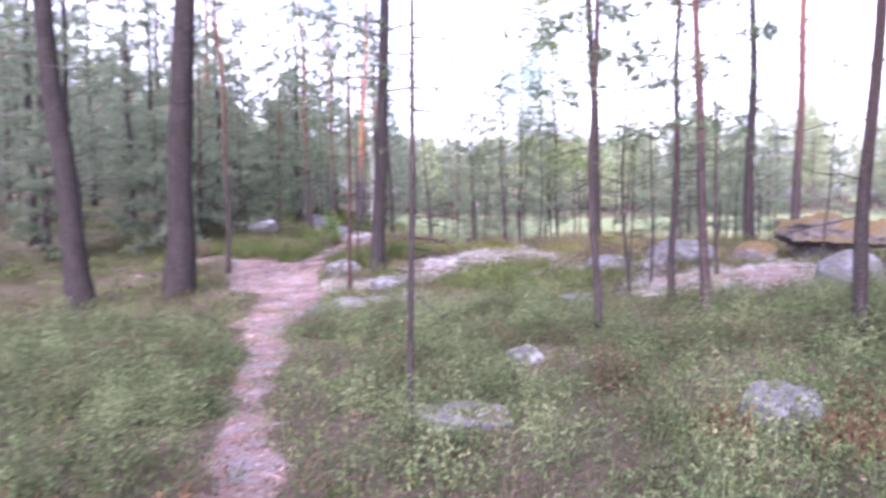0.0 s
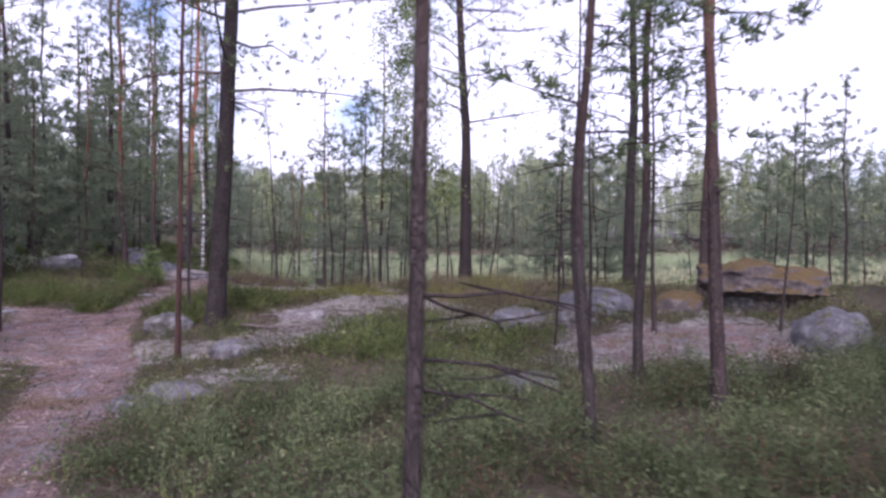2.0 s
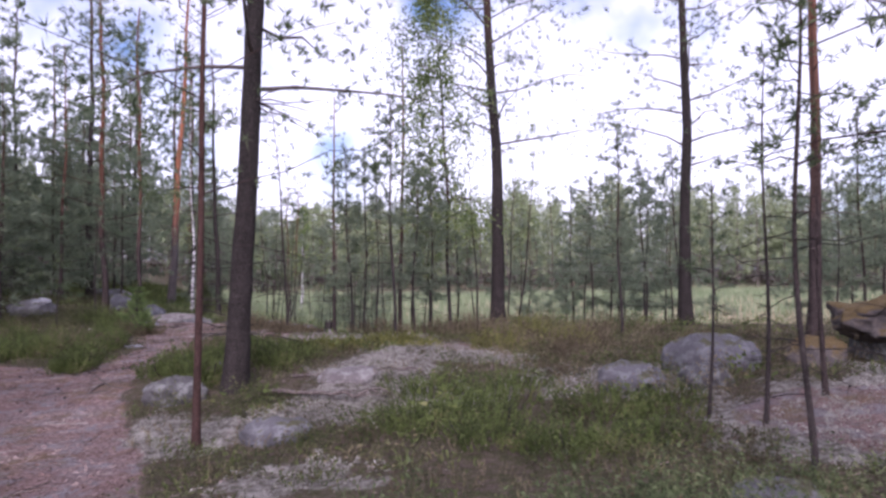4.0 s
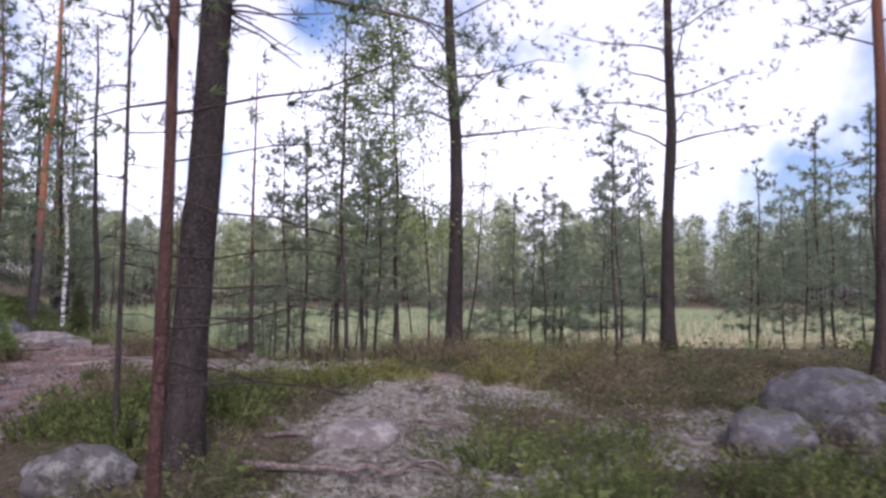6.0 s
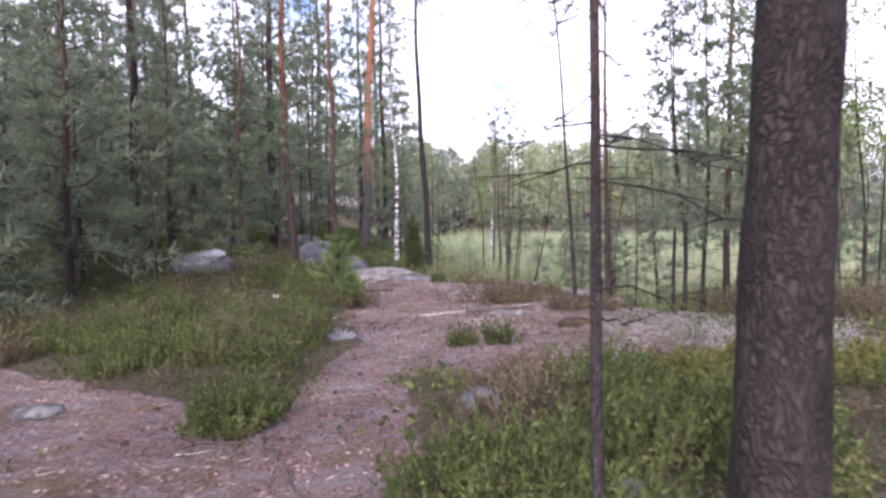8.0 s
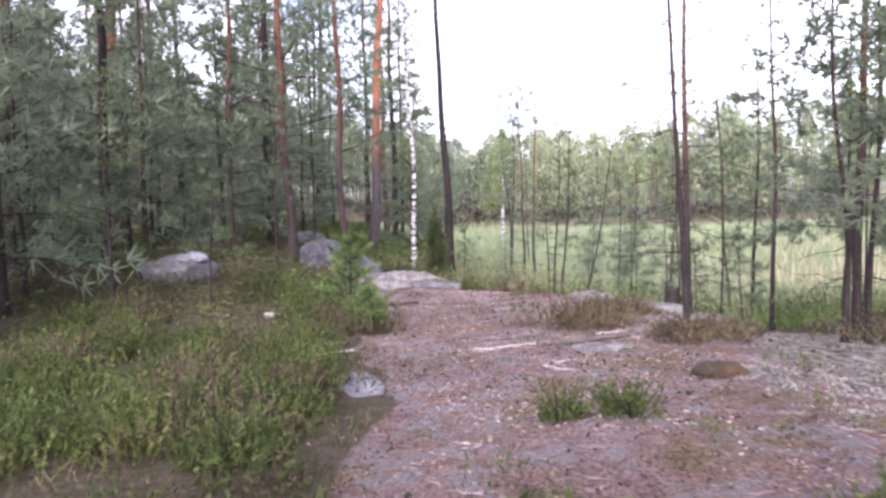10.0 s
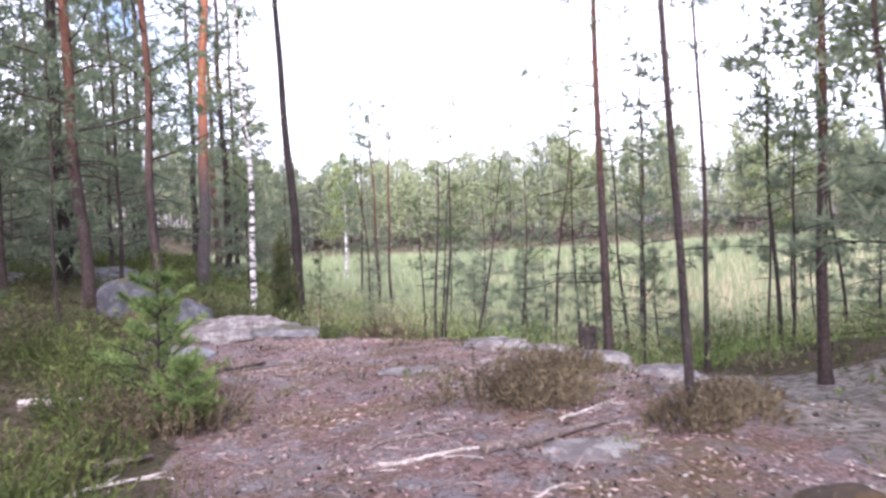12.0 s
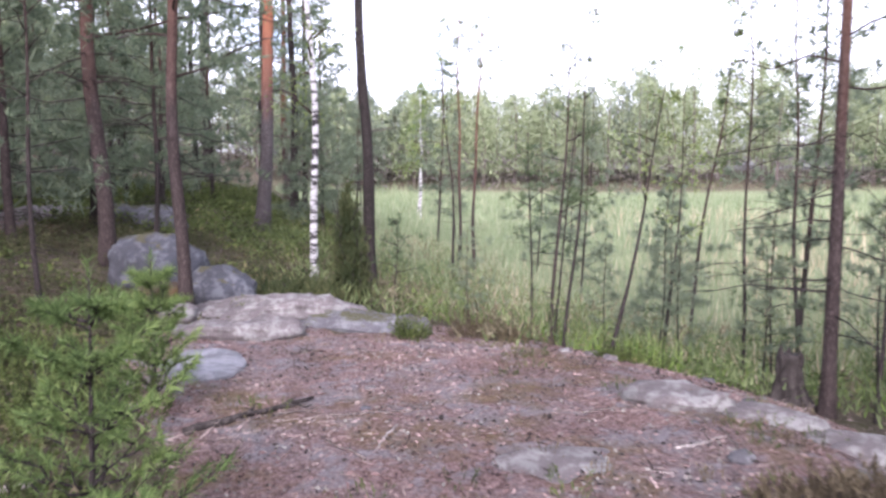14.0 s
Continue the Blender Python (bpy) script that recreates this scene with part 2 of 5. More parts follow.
FRESH_NEEDLES = foliage("fresh_pine_needles", (0.1, (0.06, 0.095, 0.035)), (0.5, (0.155, 0.225, 0.075)), (0.9, (0.29, 0.37, 0.125)), see=0.45)
JUNIPER_NEEDLES = foliage("juniper_needles", (0.1, (0.035, 0.05, 0.022)), (0.5, (0.07, 0.085, 0.035)), (0.9, (0.12, 0.125, 0.055)))
BIRCH_LEAVES = foliage("birch_leaves", (0.1, (0.10, 0.15, 0.05)), (0.5, (0.18, 0.24, 0.085)), (0.9, (0.30, 0.34, 0.14)), see=0.45)
MIXED_HEATH = foliage("mixed_heath_leaves", (0.15, (0.095, 0.07, 0.045)), (0.32, (0.048, 0.046, 0.026)), (0.55, (0.075, 0.085, 0.038)), (0.8, (0.13, 0.13, 0.062)), (0.97, (0.20, 0.165, 0.095)), see=0.35, rough=0.8)
BILBERRY = foliage("bilberry_leaves", (0.14, (0.12, 0.078, 0.05)), (0.30, (0.045, 0.054, 0.027)), (0.5, (0.084, 0.112, 0.050)), (0.75, (0.14, 0.172, 0.08)), (0.97, (0.235, 0.24, 0.125)), see=0.4, rough=0.8)
RUSTY_FERN = foliage("rusty_dead_fern", (0.1, (0.07, 0.042, 0.024)), (0.5, (0.145, 0.088, 0.048)), (0.9, (0.24, 0.165, 0.085)), see=0.35)
YELLOW_HEATHER = foliage("yellow_green_heather", (0.1, (0.07, 0.065, 0.025)), (0.5, (0.16, 0.165, 0.05)), (0.9, (0.27, 0.26, 0.09)), see=0.35)
HEATHER = foliage("heather_shoots", (0.1, (0.035, 0.042, 0.018)), (0.5, (0.085, 0.112, 0.036)), (0.85, (0.17, 0.205, 0.065)), (0.98, (0.23, 0.19, 0.10)))
BROWN_HEATHER = foliage("brown_heather_shoots", (0.1, (0.07, 0.054, 0.038)), (0.5, (0.15, 0.122, 0.078)), (0.9, (0.26, 0.215, 0.135)), see=0.45)
BOG_GRASS = foliage("bog_grass", (0.1, (0.15, 0.195, 0.10)), (0.5, (0.225, 0.28, 0.155)), (0.9, (0.33, 0.35, 0.22)), see=0.35)
TAN_SEDGE = foliage("tan_sedge", (0.1, (0.36, 0.30, 0.19)), (0.5, (0.48, 0.40, 0.27)), (0.9, (0.56, 0.49, 0.35)), see=0.4)
GREEN_GRASS = foliage("green_grass", (0.1, (0.10, 0.17, 0.035)), (0.5, (0.18, 0.28, 0.06)), (0.9, (0.28, 0.37, 0.11)), see=0.4)
# distant haze is mixed into the greens of the far crowns
HAZY_FAR_PINES = foliage("hazy_far_pine_crowns", (0.1, (0.145, 0.175, 0.125)), (0.5, (0.19, 0.225, 0.155)), (0.9, (0.235, 0.265, 0.185)))
# pale tones and strong see-through lift the shade at the far woods' foot
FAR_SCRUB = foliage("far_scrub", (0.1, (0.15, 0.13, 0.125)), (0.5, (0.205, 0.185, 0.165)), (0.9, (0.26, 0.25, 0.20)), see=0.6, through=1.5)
# far birch green, lightened for the haze as well
HAZY_FAR_BIRCHES = foliage("hazy_far_birch_crowns", (0.1, (0.19, 0.23, 0.125)), (0.5, (0.26, 0.305, 0.17)), (0.9, (0.33, 0.36, 0.22)))


def rock_material(name, base, lichen, moss=0.0, moss_col=(0.12, 0.12, 0.035)):
    m, nt, b = shader(name, 0.85, 0.3)
    vec = coords(nt)
    grain = noise_tex(nt, vec, 60.0, 6.0, 0.75)
    big = noise_tex(nt, vec, 3.0, 5.0, 0.6)
    col = ramp(nt, grain, (0.3, tuple(c * 0.6 for c in base)), (0.6, base), (0.8, tuple(min(1, c * 1.4) for c in base)))
    col = blend(nt, ramp(nt, noise_tex(nt, vec, 9.0, 6.0, 0.7), (0.48, (0, 0, 0)), (0.58, (1, 1, 1))), col, lichen)
    col = blend(nt, ramp(nt, big, (0.35, (0.55, 0.55, 0.55)), (0.65, (1, 1, 1))), (0.05, 0.045, 0.045), col)
    if moss:
        g = nt.nodes.new("ShaderNodeNewGeometry")
        sep = nt.nodes.new("ShaderNodeSeparateXYZ")
        nt.links.new(g.outputs["Normal"], sep.inputs[0])
        f = calc(nt, "ADD", calc(nt, "MULTIPLY", sep.outputs["Z"], 0.5), noise_tex(nt, vec, 5.0, 6.0, 0.7))
        f = ramp(nt, f, (1.12 - moss, (0, 0, 0)), (1.26 - moss, (1, 1, 1)))
        col = blend(nt, f, col, ramp(nt, grain, (0.3, tuple(c * 0.5 for c in moss_col)), (0.7, tuple(c * 1.5 for c in moss_col))))
    nt.links.new(col, b.inputs["Base Color"])
    bump(nt, b, calc(nt, "ADD", grain, calc(nt, "MULTIPLY", big, 2.0)), 0.7, 0.02)
    return m


GRANITE = rock_material("grey_granite", (0.125, 0.12, 0.13), (0.185, 0.185, 0.19), 0.16, (0.07, 0.068, 0.036))
DARK_ROCK = rock_material("dark_rock", (0.09, 0.085, 0.085), (0.20, 0.20, 0.19))
MOSSY_ROCK = rock_material("mossy_overhang_rock", (0.10, 0.085, 0.08), (0.17, 0.14, 0.12), 0.44, (0.095, 0.066, 0.026))
PINK_ROCK = rock_material("pinkish_bedrock", (0.175, 0.15, 0.145), (0.27, 0.262, 0.245), 0.10, (0.10, 0.088, 0.055))
SLATE = rock_material("slate_grey_granite", (0.062, 0.065, 0.078), (0.125, 0.13, 0.142), 0.14, (0.07, 0.065, 0.036))
PALE_SLAB = rock_material("pale_smooth_slab", (0.24, 0.245, 0.265), (0.32, 0.32, 0.34))
MOSS_BALL = rock_material("brown_moss", (0.05, 0.033, 0.016), (0.085, 0.052, 0.02))


def ground_material():
    """Needle litter on the bare trail, reindeer lichen, moss and dead litter, bog; which one lies where comes from the sheet's masks."""
    m, nt, b = shader("forest_floor", 0.95, 0.1)
    vec = coords(nt)

    def mask(name):
        a = nt.nodes.new("ShaderNodeAttribute")
        a.attribute_name = name
        return a.outputs["Fac"]

    fine, mid, big = noise_tex(nt, vec, 42.0, 7.0, 0.78), noise_tex(nt, vec, 11.0, 6.0, 0.65), noise_tex(nt, vec, 1.6, 4.0)
    litter = ramp(nt, fine, (0.36, (0.045, 0.028, 0.025)), (0.48, (0.24, 0.158, 0.145)), (0.58, (0.37, 0.27, 0.25)), (0.68, (0.49, 0.40, 0.375)))
    litter = blend(nt, ramp(nt, mid, (0.42, (0, 0, 0)), (0.62, (0.8, 0.8, 0.8))), litter, ramp(nt, fine, (0.38, (0.065, 0.042, 0.036)), (0.63, (0.36, 0.24, 0.20))))
    litter = blend(nt, ramp(nt, big, (0.45, (0, 0, 0)), (0.65, (0.7, 0.7, 0.7))), litter, ramp(nt, fine, (0.38, (0.10, 0.077, 0.077)), (0.63, (0.42, 0.35, 0.34))))
    crust = ramp(nt, fine, (0.3, (0.14, 0.125, 0.13)), (0.7, (0.38, 0.355, 0.36)))
    litter = blend(nt, ramp(nt, noise_tex(nt, vec, 3.4, 7.0, 0.72), (0.50, (0, 0, 0)), (0.58, (0.9, 0.9, 0.9))), litter, crust)
    rusty = ramp(nt, fine, (0.3, (0.08, 0.055, 0.022)), (0.7, (0.26, 0.19, 0.09)))
    litter = blend(nt, ramp(nt, noise_tex(nt, coords(nt, (1, 1, 1)), 1.1, 6.0, 0.7), (0.50, (0, 0, 0)), (0.63, (0.75, 0.75, 0.75))), litter, rusty)
    mossy = ramp(nt, fine, (0.28, (0.03, 0.027, 0.017)), (0.5, (0.075, 0.075, 0.036)), (0.75, (0.16, 0.155, 0.08)))
    dead = ramp(nt, fine, (0.28, (0.045, 0.033, 0.027)), (0.5, (0.13, 0.10, 0.078)), (0.75, (0.27, 0.22, 0.17)))
    floor_col = blend(nt, ramp(nt, mid, (0.40, (0, 0, 0)), (0.60, (1, 1, 1))), dead, mossy)
    lichen = ramp(nt, mid, (0.3, (0.07, 0.06, 0.046)), (0.43, (0.145, 0.13, 0.105)), (0.55, (0.29, 0.27, 0.24)), (0.72, (0.43, 0.41, 0.37)))
    bog = ramp(nt, mid, (0.3, (0.14, 0.17, 0.085)), (0.5, (0.21, 0.25, 0.135)), (0.75, (0.30, 0.31, 0.19)))
    ragged = calc(nt, "MULTIPLY", calc(nt, "SUBTRACT", mid, 0.5), 0.9)
    hard = lambda name: ramp(nt, calc(nt, "ADD", mask(name), ragged), (0.40, (0, 0, 0)), (0.60, (1, 1, 1)))
    col = blend(nt, hard("lichen"), floor_col, lichen)
    col = blend(nt, hard("bare"), col, litter)
    col = blend(nt, hard("bog"), col, bog)
    nt.links.new(col, b.inputs["Base Color"])
    bump(nt, b, calc(nt, "ADD", fine, calc(nt, "MULTIPLY", mid, 1.5)), 1.0, 0.05)
    return m


GROUND = ground_material()

# ---- the ground: one sheet with a trail, a bare knoll and a bog ----
SHORE = np.array([(220, -30), (60, 14), (25, 20.5), (12, 24.5), (6, 27.5), (2.2, 29), (0.8, 31), (0.2, 36), (0.5, 50), (-4, 75), (-8, 100), (-12, 180)], float)
BOG = -1.7


def along(line, x, y):
    """Distance to a line of points, and on which side of it (right: positive)."""
    best, side = np.full(np.shape(x), 1e9), np.zeros(np.shape(x))
    for a, b in zip(line[:-1], line[1:]):
        d = b - a
        u = np.clip(((x - a[0]) * d[0] + (y - a[1]) * d[1]) / (d @ d), 0, 1)
        px, py = x - a[0] - u * d[0], y - a[1] - u * d[1]
        dist = np.hypot(px, py)
        s = np.sign(px * d[1] - py * d[0])
        near = dist < best
        best, side = np.where(near, dist, best), np.where(near, s, side)
    return best, side


def in_bog(x, y):
    """Metres into the bog from its near shore; negative on land, the far shore included."""
    d, s = along(SHORE, x, y)
    return np.minimum(d * s, 66 - np.hypot(x - 35, y - 45))


def bump_at(x, y, cx, cy, h, rx, ry=None):
    return h * np.exp(-((x - cx) / rx) ** 2 - ((y - cy) / (ry or rx)) ** 2)


def height(x, y):
    x, y = np.asarray(x, float), np.asarray(y, float)
    z = 0.2 * ease(12.5, 16, y) * ease(4.5, 0.5, x)
    z = z + bump_at(x, y, -1.2, 21.5, 0.08, 1.8, 3) + bump_at(x, y, -0.8, 14.7, 0.10, 1.2) + bump_at(x, y, -1.2, 15.9, 0.12, 0.8, 0.9)
    z = z + bump_at(x, y, 6.5, 12.6, 0.15, 3) + bump_at(x, y, 1.0, 15.6, 0.08, 1.5)
    z = z + 0.62 * ease(-2.4, -6.5, x) * ease(21, 28, y) - 0.44 * ease(-0.3, 2.2, x) * ease(4.4, 3.0, x) * ease(20.5, 23.5, y) + 1.6 * ease(-9, -40, x) + 1.0 * ease(34, 80, y) * ease(-2, -14, x)
    z = z + 0.028 * np.clip(x + 1, -9, 11) * ease(45, 30, y) + bump_at(x, y, 4.8, 21.6, 0.15, 2.0)
    s = in_bog(x, y)
    far = ease(0, -40, 66 - np.hypot(x - 35, y - 45))
    z = z * ease(2, -5, s) + BOG * ease(-5.5, 5, s) * (1 - far) + far * 2.0
    near = ease(60, 25, np.hypot(x, y - 15))
    bare = bare_mask(x, y)
    z = z + near * fbm(x * 0.7, y * 0.7, 3.3) * (0.16 + 0.16 * ease(13, 10, y)) * (1 - 0.7 * bare)
    hum = vnoise(x * 2.6, y * 2.6, 31.0)
    z = z + near * lichen_mask(x, y) * ease(19, 17.5, y) * (0.16 * np.sqrt(np.abs(hum - 0.35)) + 0.05 * vnoise(x * 7, y * 7, 3.0) - 0.07)
    z = z + near * fbm(x * 6.5, y * 6.5, 2.7, 2) * 0.035 + near * fbm(x * 3.1, y * 3.1, 9.1) * 0.07 * (1 - 0.45 * bare)
    return z


def strip(x, y, line, width):
    d, _ = along(np.array(line, float), x, y)
    return ease(width + 0.18, width - 0.12, d)


def bare_mask(x, y):
    wob = fbm(x * 1.3, y * 1.3, 6.0) * 0.5
    x, y = x + wob, y + fbm(x * 1.1, y * 1.1, 12.0) * 0.5
    m = strip(x, y, [(-0.7, -6), (-0.75, 1.5), (-1.0, 3.5), (-1.35, 5.2), (-1.7, 6.8), (-2.1, 9.6)], 0.15)
    m = np.maximum(m, strip(x, y, [(-2.05, 9.3), (-2.4, 12.0), (-2.9, 15.0)], 0.5))
    m = np.maximum(m, strip(x, y, [(-2.9, 13.2), (-3.6, 15.6), (-4.5, 17.3), (-6.4, 18.6)], 0.75))
    m = np.maximum(m, strip(x, y, [(-2.7, 14.5), (-2.7, 17.0), (-2.3, 19.5)], 0.42))
    knoll = ((x + 0.95) / 2.15) ** 2 + ((y - 22.9) / 5.2) ** 2
    m = np.maximum(m, ease(1.12, 0.88, knoll) * (1 - 0.75 * ease(-0.2, 0.6, x) * ease(24, 22, y)))
    m = np.maximum(m, ease(1.15, 0.85, ((x + 2.9) / 0.95) ** 2 + ((y - 25.9) / 1.7) ** 2))
    m = np.maximum(m, 0.8 * ease(1.2, 0.7, ((x - 4.6) / 1.6) ** 2 + ((y - 10.6) / 1.6) ** 2))
    m = np.maximum(m, ease(1.15, 0.8, ((x - 2.5) / 0.8) ** 2 + ((y - 17.6) / 1.1) ** 2))
    m = np.maximum(m, 0.9 * ease(1.2, 0.7, ((x + 8.5) / 1.6) ** 2 + ((y - 33) / 2.5) ** 2))
    return m


def lichen_mask(x, y):
    n = fbm(x * 1.5, y * 1.5, 21.0, 4) * 3.4 + 0.15
    m = 0
    for cx, cy, rx, ry, k in ((0.5, 15.2, 1.4, 1.5, 1.0), (2.0, 16.2, 1.2, 1.5, 1.0), (-0.3, 13.4, 0.9, 1.0, 0.9), (0.9, 13.4, 0.9, 0.8, 0.75),
                              (4.6, 11.0, 2.2, 1.9, 0.75), (-1.6, 12.9, 0.7, 0.8, 0.8), (-0.9, 11.0, 0.7, 0.7, 0.7), (3.4, 13.4, 1.4, 1.0, 0.65)):
        m = np.maximum(m, k * ease(1.3, 0.6, ((x - cx) / rx) ** 2 + ((y - cy) / ry) ** 2 + n))
    m = np.maximum(m, 0.95 * ease(1.3, 0.6, ((x - 1.0) / 1.6) ** 2 + ((y - 21.0) / 3.0) ** 2 + 0.35 * n))
    m = np.maximum(m, 0.9 * ease(1.3, 0.6, ((x - 2.5) / 1.3) ** 2 + ((y - 23.3) / 1.5) ** 2 + 0.5 * n))
    return m


def spaced(lo, a, b, hi, step, grow=1.22):
    mid = np.arange(a, b + step / 2, step)
    out, s = [], step
    p = b
    while p < hi:
        s *= grow
        p += s
        out.append(p)
    low, s, p = [], step, a
    while p > lo:
        s *= grow
        p -= s
        low.append(p)
    return np.array(low[::-1] + list(mid) + out)


def build_ground():
    gx, gy = spaced(-900, -7, 7, 900, 0.07), spaced(-900, 1, 30, 900, 0.07)
    X, Y = np.meshgrid(gx, gy, indexing="ij")
    Z = height(X, Y)
    nx, ny = X.shape
    i, j = np.meshgrid(np.arange(nx - 1), np.arange(ny - 1), indexing="ij")
    a = i * ny + j
    f = np.stack([a, a + ny, a + ny + 1, a, a + ny + 1, a + 1], -1)
    s = Soup()
    s.add(np.stack([X, Y, Z], -1), f)
    ob = s.build("ground", GROUND, smooth=True)
    for name, values in (("bare", bare_mask(X, Y)), ("lichen", lichen_mask(X, Y)), ("bog", ease(-2.5, 1.5, in_bog(X, Y)))):
        at = ob.data.attributes.new(name, "FLOAT", "POINT")
        at.data.foreach_set("value", np.broadcast_to(values, X.shape).astype(np.float32).ravel())
    return tagged(ob, "forest floor of needle litter, moss and pale lichen beside a bog", "ground", kind="structure")


build_ground()


def gz(x, y):
    return float(height(np.array([x]), np.array([y]))[0])


# ---- trees ----
def sway(h, lean, wobble, seed):
    """The trunk's middle line, from the ground up."""
    r = np.random.default_rng(seed)
    ph, am = r.uniform(0, 6.3, 4), r.uniform(0.4, 1.0, 4) * wobble
    def line(z):
        z = np.asarray(z, float)
        x = lean[0] * z + am[0] * (np.sin(z * 0.9 + ph[0]) - np.sin(ph[0])) + am[1] * 0.5 * (np.sin(z * 2.3 + ph[1]) - np.sin(ph[1]))
        y = lean[1] * z + am[2] * (np.sin(z * 0.8 + ph[2]) - np.sin(ph[2])) + am[3] * 0.5 * (np.sin(z * 2.1 + ph[3]) - np.sin(ph[3]))
        return np.stack([x, y, z], -1)
    return line


def trunk_mesh(line, h, r, sides=12, rings=26, rough=0.07, flare=0.35, seed=0, top=0.22):
    s = Soup()
    z = -0.15 + (h + 0.15) * np.linspace(0, 1, rings) ** 1.25
    u = np.clip(z / h, 0, 1)
    radii = r * (1 - (1 - top) * u ** 0.9) * (1 + flare * np.exp(-np.maximum(z, 0) / (2.2 * r + 0.03)))
    s.tube(line(z), radii, sides, relief=lambda a, i, p: 1 + rough * 2 * (vnoise(np.cos(a) * 2.5 + seed, np.sin(a) * 2.5, p[:, 2:3] * 3.5) - 0.5)
           + rough * (vnoise(np.cos(a) * 7 + seed, np.sin(a) * 7, p[:, 2:3] * 8) - 0.5))
    return s


def limb(s, start, az, el, length, r, droop=0.0, segs=5, sides=4, rg=rng):
    """A crooked branch; returns its points."""
    u = np.linspace(0, 1, segs)
    d = np.array([math.cos(az) * math.cos(el), math.sin(az) * math.cos(el), math.sin(el)])
    side = np.array([-math.sin(az), math.cos(az), 0.0])
    bend, up = rg.normal() * 0.10, rg.normal() * 0.05 - droop
    p = start + np.outer(u, d) * length + np.outer(u * u, side) * bend * length + np.outer(u * u, [0, 0, 1]) * up * length
    p[1:-1] += rg.normal(size=(segs - 2, 3)) * 0.025 * length
    s.tube(p, r * (1 - 0.8 * u) + 0.0012, sides)
    return p


def pine(x, y, h, r, label, lean=(0.0, 0.0), start=0.5, reach=1.3, boughs=22, tufts=16, needle=(0.11, 0.016), per=12, dead=8, dead_len=0.7,
         dead_from=0.12, bark_mat=None, green=None, wobble=0.05, seed=1, sides=12, rings=26, group="", name="pine_tree", rise=0.25, droop=0.12, twigs=True, aim=None):
    """A pine: trunk, boughs with dead lower ones, and a crown of needle tufts."""
    rg = np.random.default_rng(seed)
    tree = thing(name, x, y, gz(x, y), label, "tree", group)
    line = sway(h, lean, wobble, seed)
    trunk_mesh(line, h, r, sides, rings, seed=seed).build("trunk", bark_mat or PINE_BARK, tree, smooth=True)
    near = abs(x) < 7 and y < 30 and seed < 110
    wood, cp, cd = Soup(), [], []
    rad = lambda z: r * (1 - 0.78 * (z / h))
    for k in range(dead):
        z = h * (dead_from + (start - dead_from) * rg.random())
        one = Soup() if near else wood
        way = rg.uniform(*aim) if aim else rg.random() * 6.283
        p = limb(one, line(z), way, rg.uniform(-0.35, 0.2), dead_len * rg.uniform(0.35, 1.2), max(0.0035, min(rad(z) * 0.13, 0.012)), 0.08, rg=rg)
        if twigs:
            for q in p[2:4]:
                limb(one, q, rg.random() * 6.283, rg.uniform(-0.3, 0.3), dead_len * 0.3, 0.003, 0.0, 3, 3, rg)
        if near:
            one.build("dead_branch", THIN_BARK if r < 0.1 else DEAD_WOOD, tree, smooth=True)
    for k in range(boughs):
        u = (k + rg.random()) / boughs
        z = h * (start + (1 - start) * u * 0.985)
        L = reach * (1 - 0.78 * u ** 1.4) * rg.uniform(0.6, 1.15)
        p = limb(wood, line(z), k * 2.4 + rg.uniform(-0.5, 0.5), rise + 0.5 * u + rg.uniform(-0.25, 0.2), L, max(0.006, rad(z) * 0.24), droop * (1 - u), rg=rg)
        ax = unit(p[-1] - p[0])
        n = max(4, int(tufts * (L / reach) * rg.uniform(0.7, 1.2)))
        groups = rg.uniform(0.35, 1.0, max(2, n // 4))
        for g in groups:
            c = p[0] + (p[-1] - p[0]) * g + (p[2] - (p[0] + p[-1]) / 2) * 4 * g * (1 - g) + rg.normal(size=3) * [1, 1, 0.45] * 0.16 * L
            m = max(2, n // len(groups))
            pts = c + rg.normal(size=(m, 3)) * [0.13, 0.13, 0.06] * (0.45 + 0.5 * L)
            cp.append(pts)
            cd.append(unit(ax + rg.normal(size=(m, 3)) * 0.6 + [0, 0, 0.35]))
    cp, cd = np.concatenate(cp), np.concatenate(cd)
    if wood.v:
        tagged(wood.build("branch", THIN_BARK if r < 0.1 else DEAD_WOOD, tree, smooth=True), kind="stuff")
    crown = Soup()
    P, D = np.repeat(cp, per, 0), np.repeat(cd, per, 0)
    nd = unit(D + rg.normal(size=P.shape) * 0.75)
    crown.needles(P + nd * needle[0] * 0.15, nd, needle[0] * rg.uniform(0.7, 1.25, len(P)), needle[1])
    tagged(crown.build("crown", green or PINE_NEEDLES, tree), kind="stuff")
    return tree


OLD = "tall old Scots pine with grey scaly bark"
SLIM = "slim young pine with dark bark and dead side twigs"

# pines beside the first stretch of trail
pine(-5.5, 11.4, 15, 0.185, OLD + ", leaning", (-0.085, 0.0), 0.32, 3.0, 40, 30, seed=11, group="old pines")
pine(-4.4, 12.55, 16, 0.235, OLD + ", thick trunk", (0.07, 0.0), 0.5, 3.0, 34, 28, seed=12, group="old pines")
pine(-4.2, 14.9, 9, 0.055, "slim reddish pine standing on the pink trail", (-0.02, 0), 0.5, 1.2, 18, 14, bark_mat=RED_BARK, seed=13, group="slim pines")
pine(-1.12, 14.3, 15, 0.134, OLD + " on a mound", (0.044, 0.014), 0.22, 2.4, 48, 40, dead=9, dead_len=0.8, dead_from=0.22, aim=(-1.2, 1.5), seed=14, sides=40, rings=170, wobble=0.012, group="old pines")
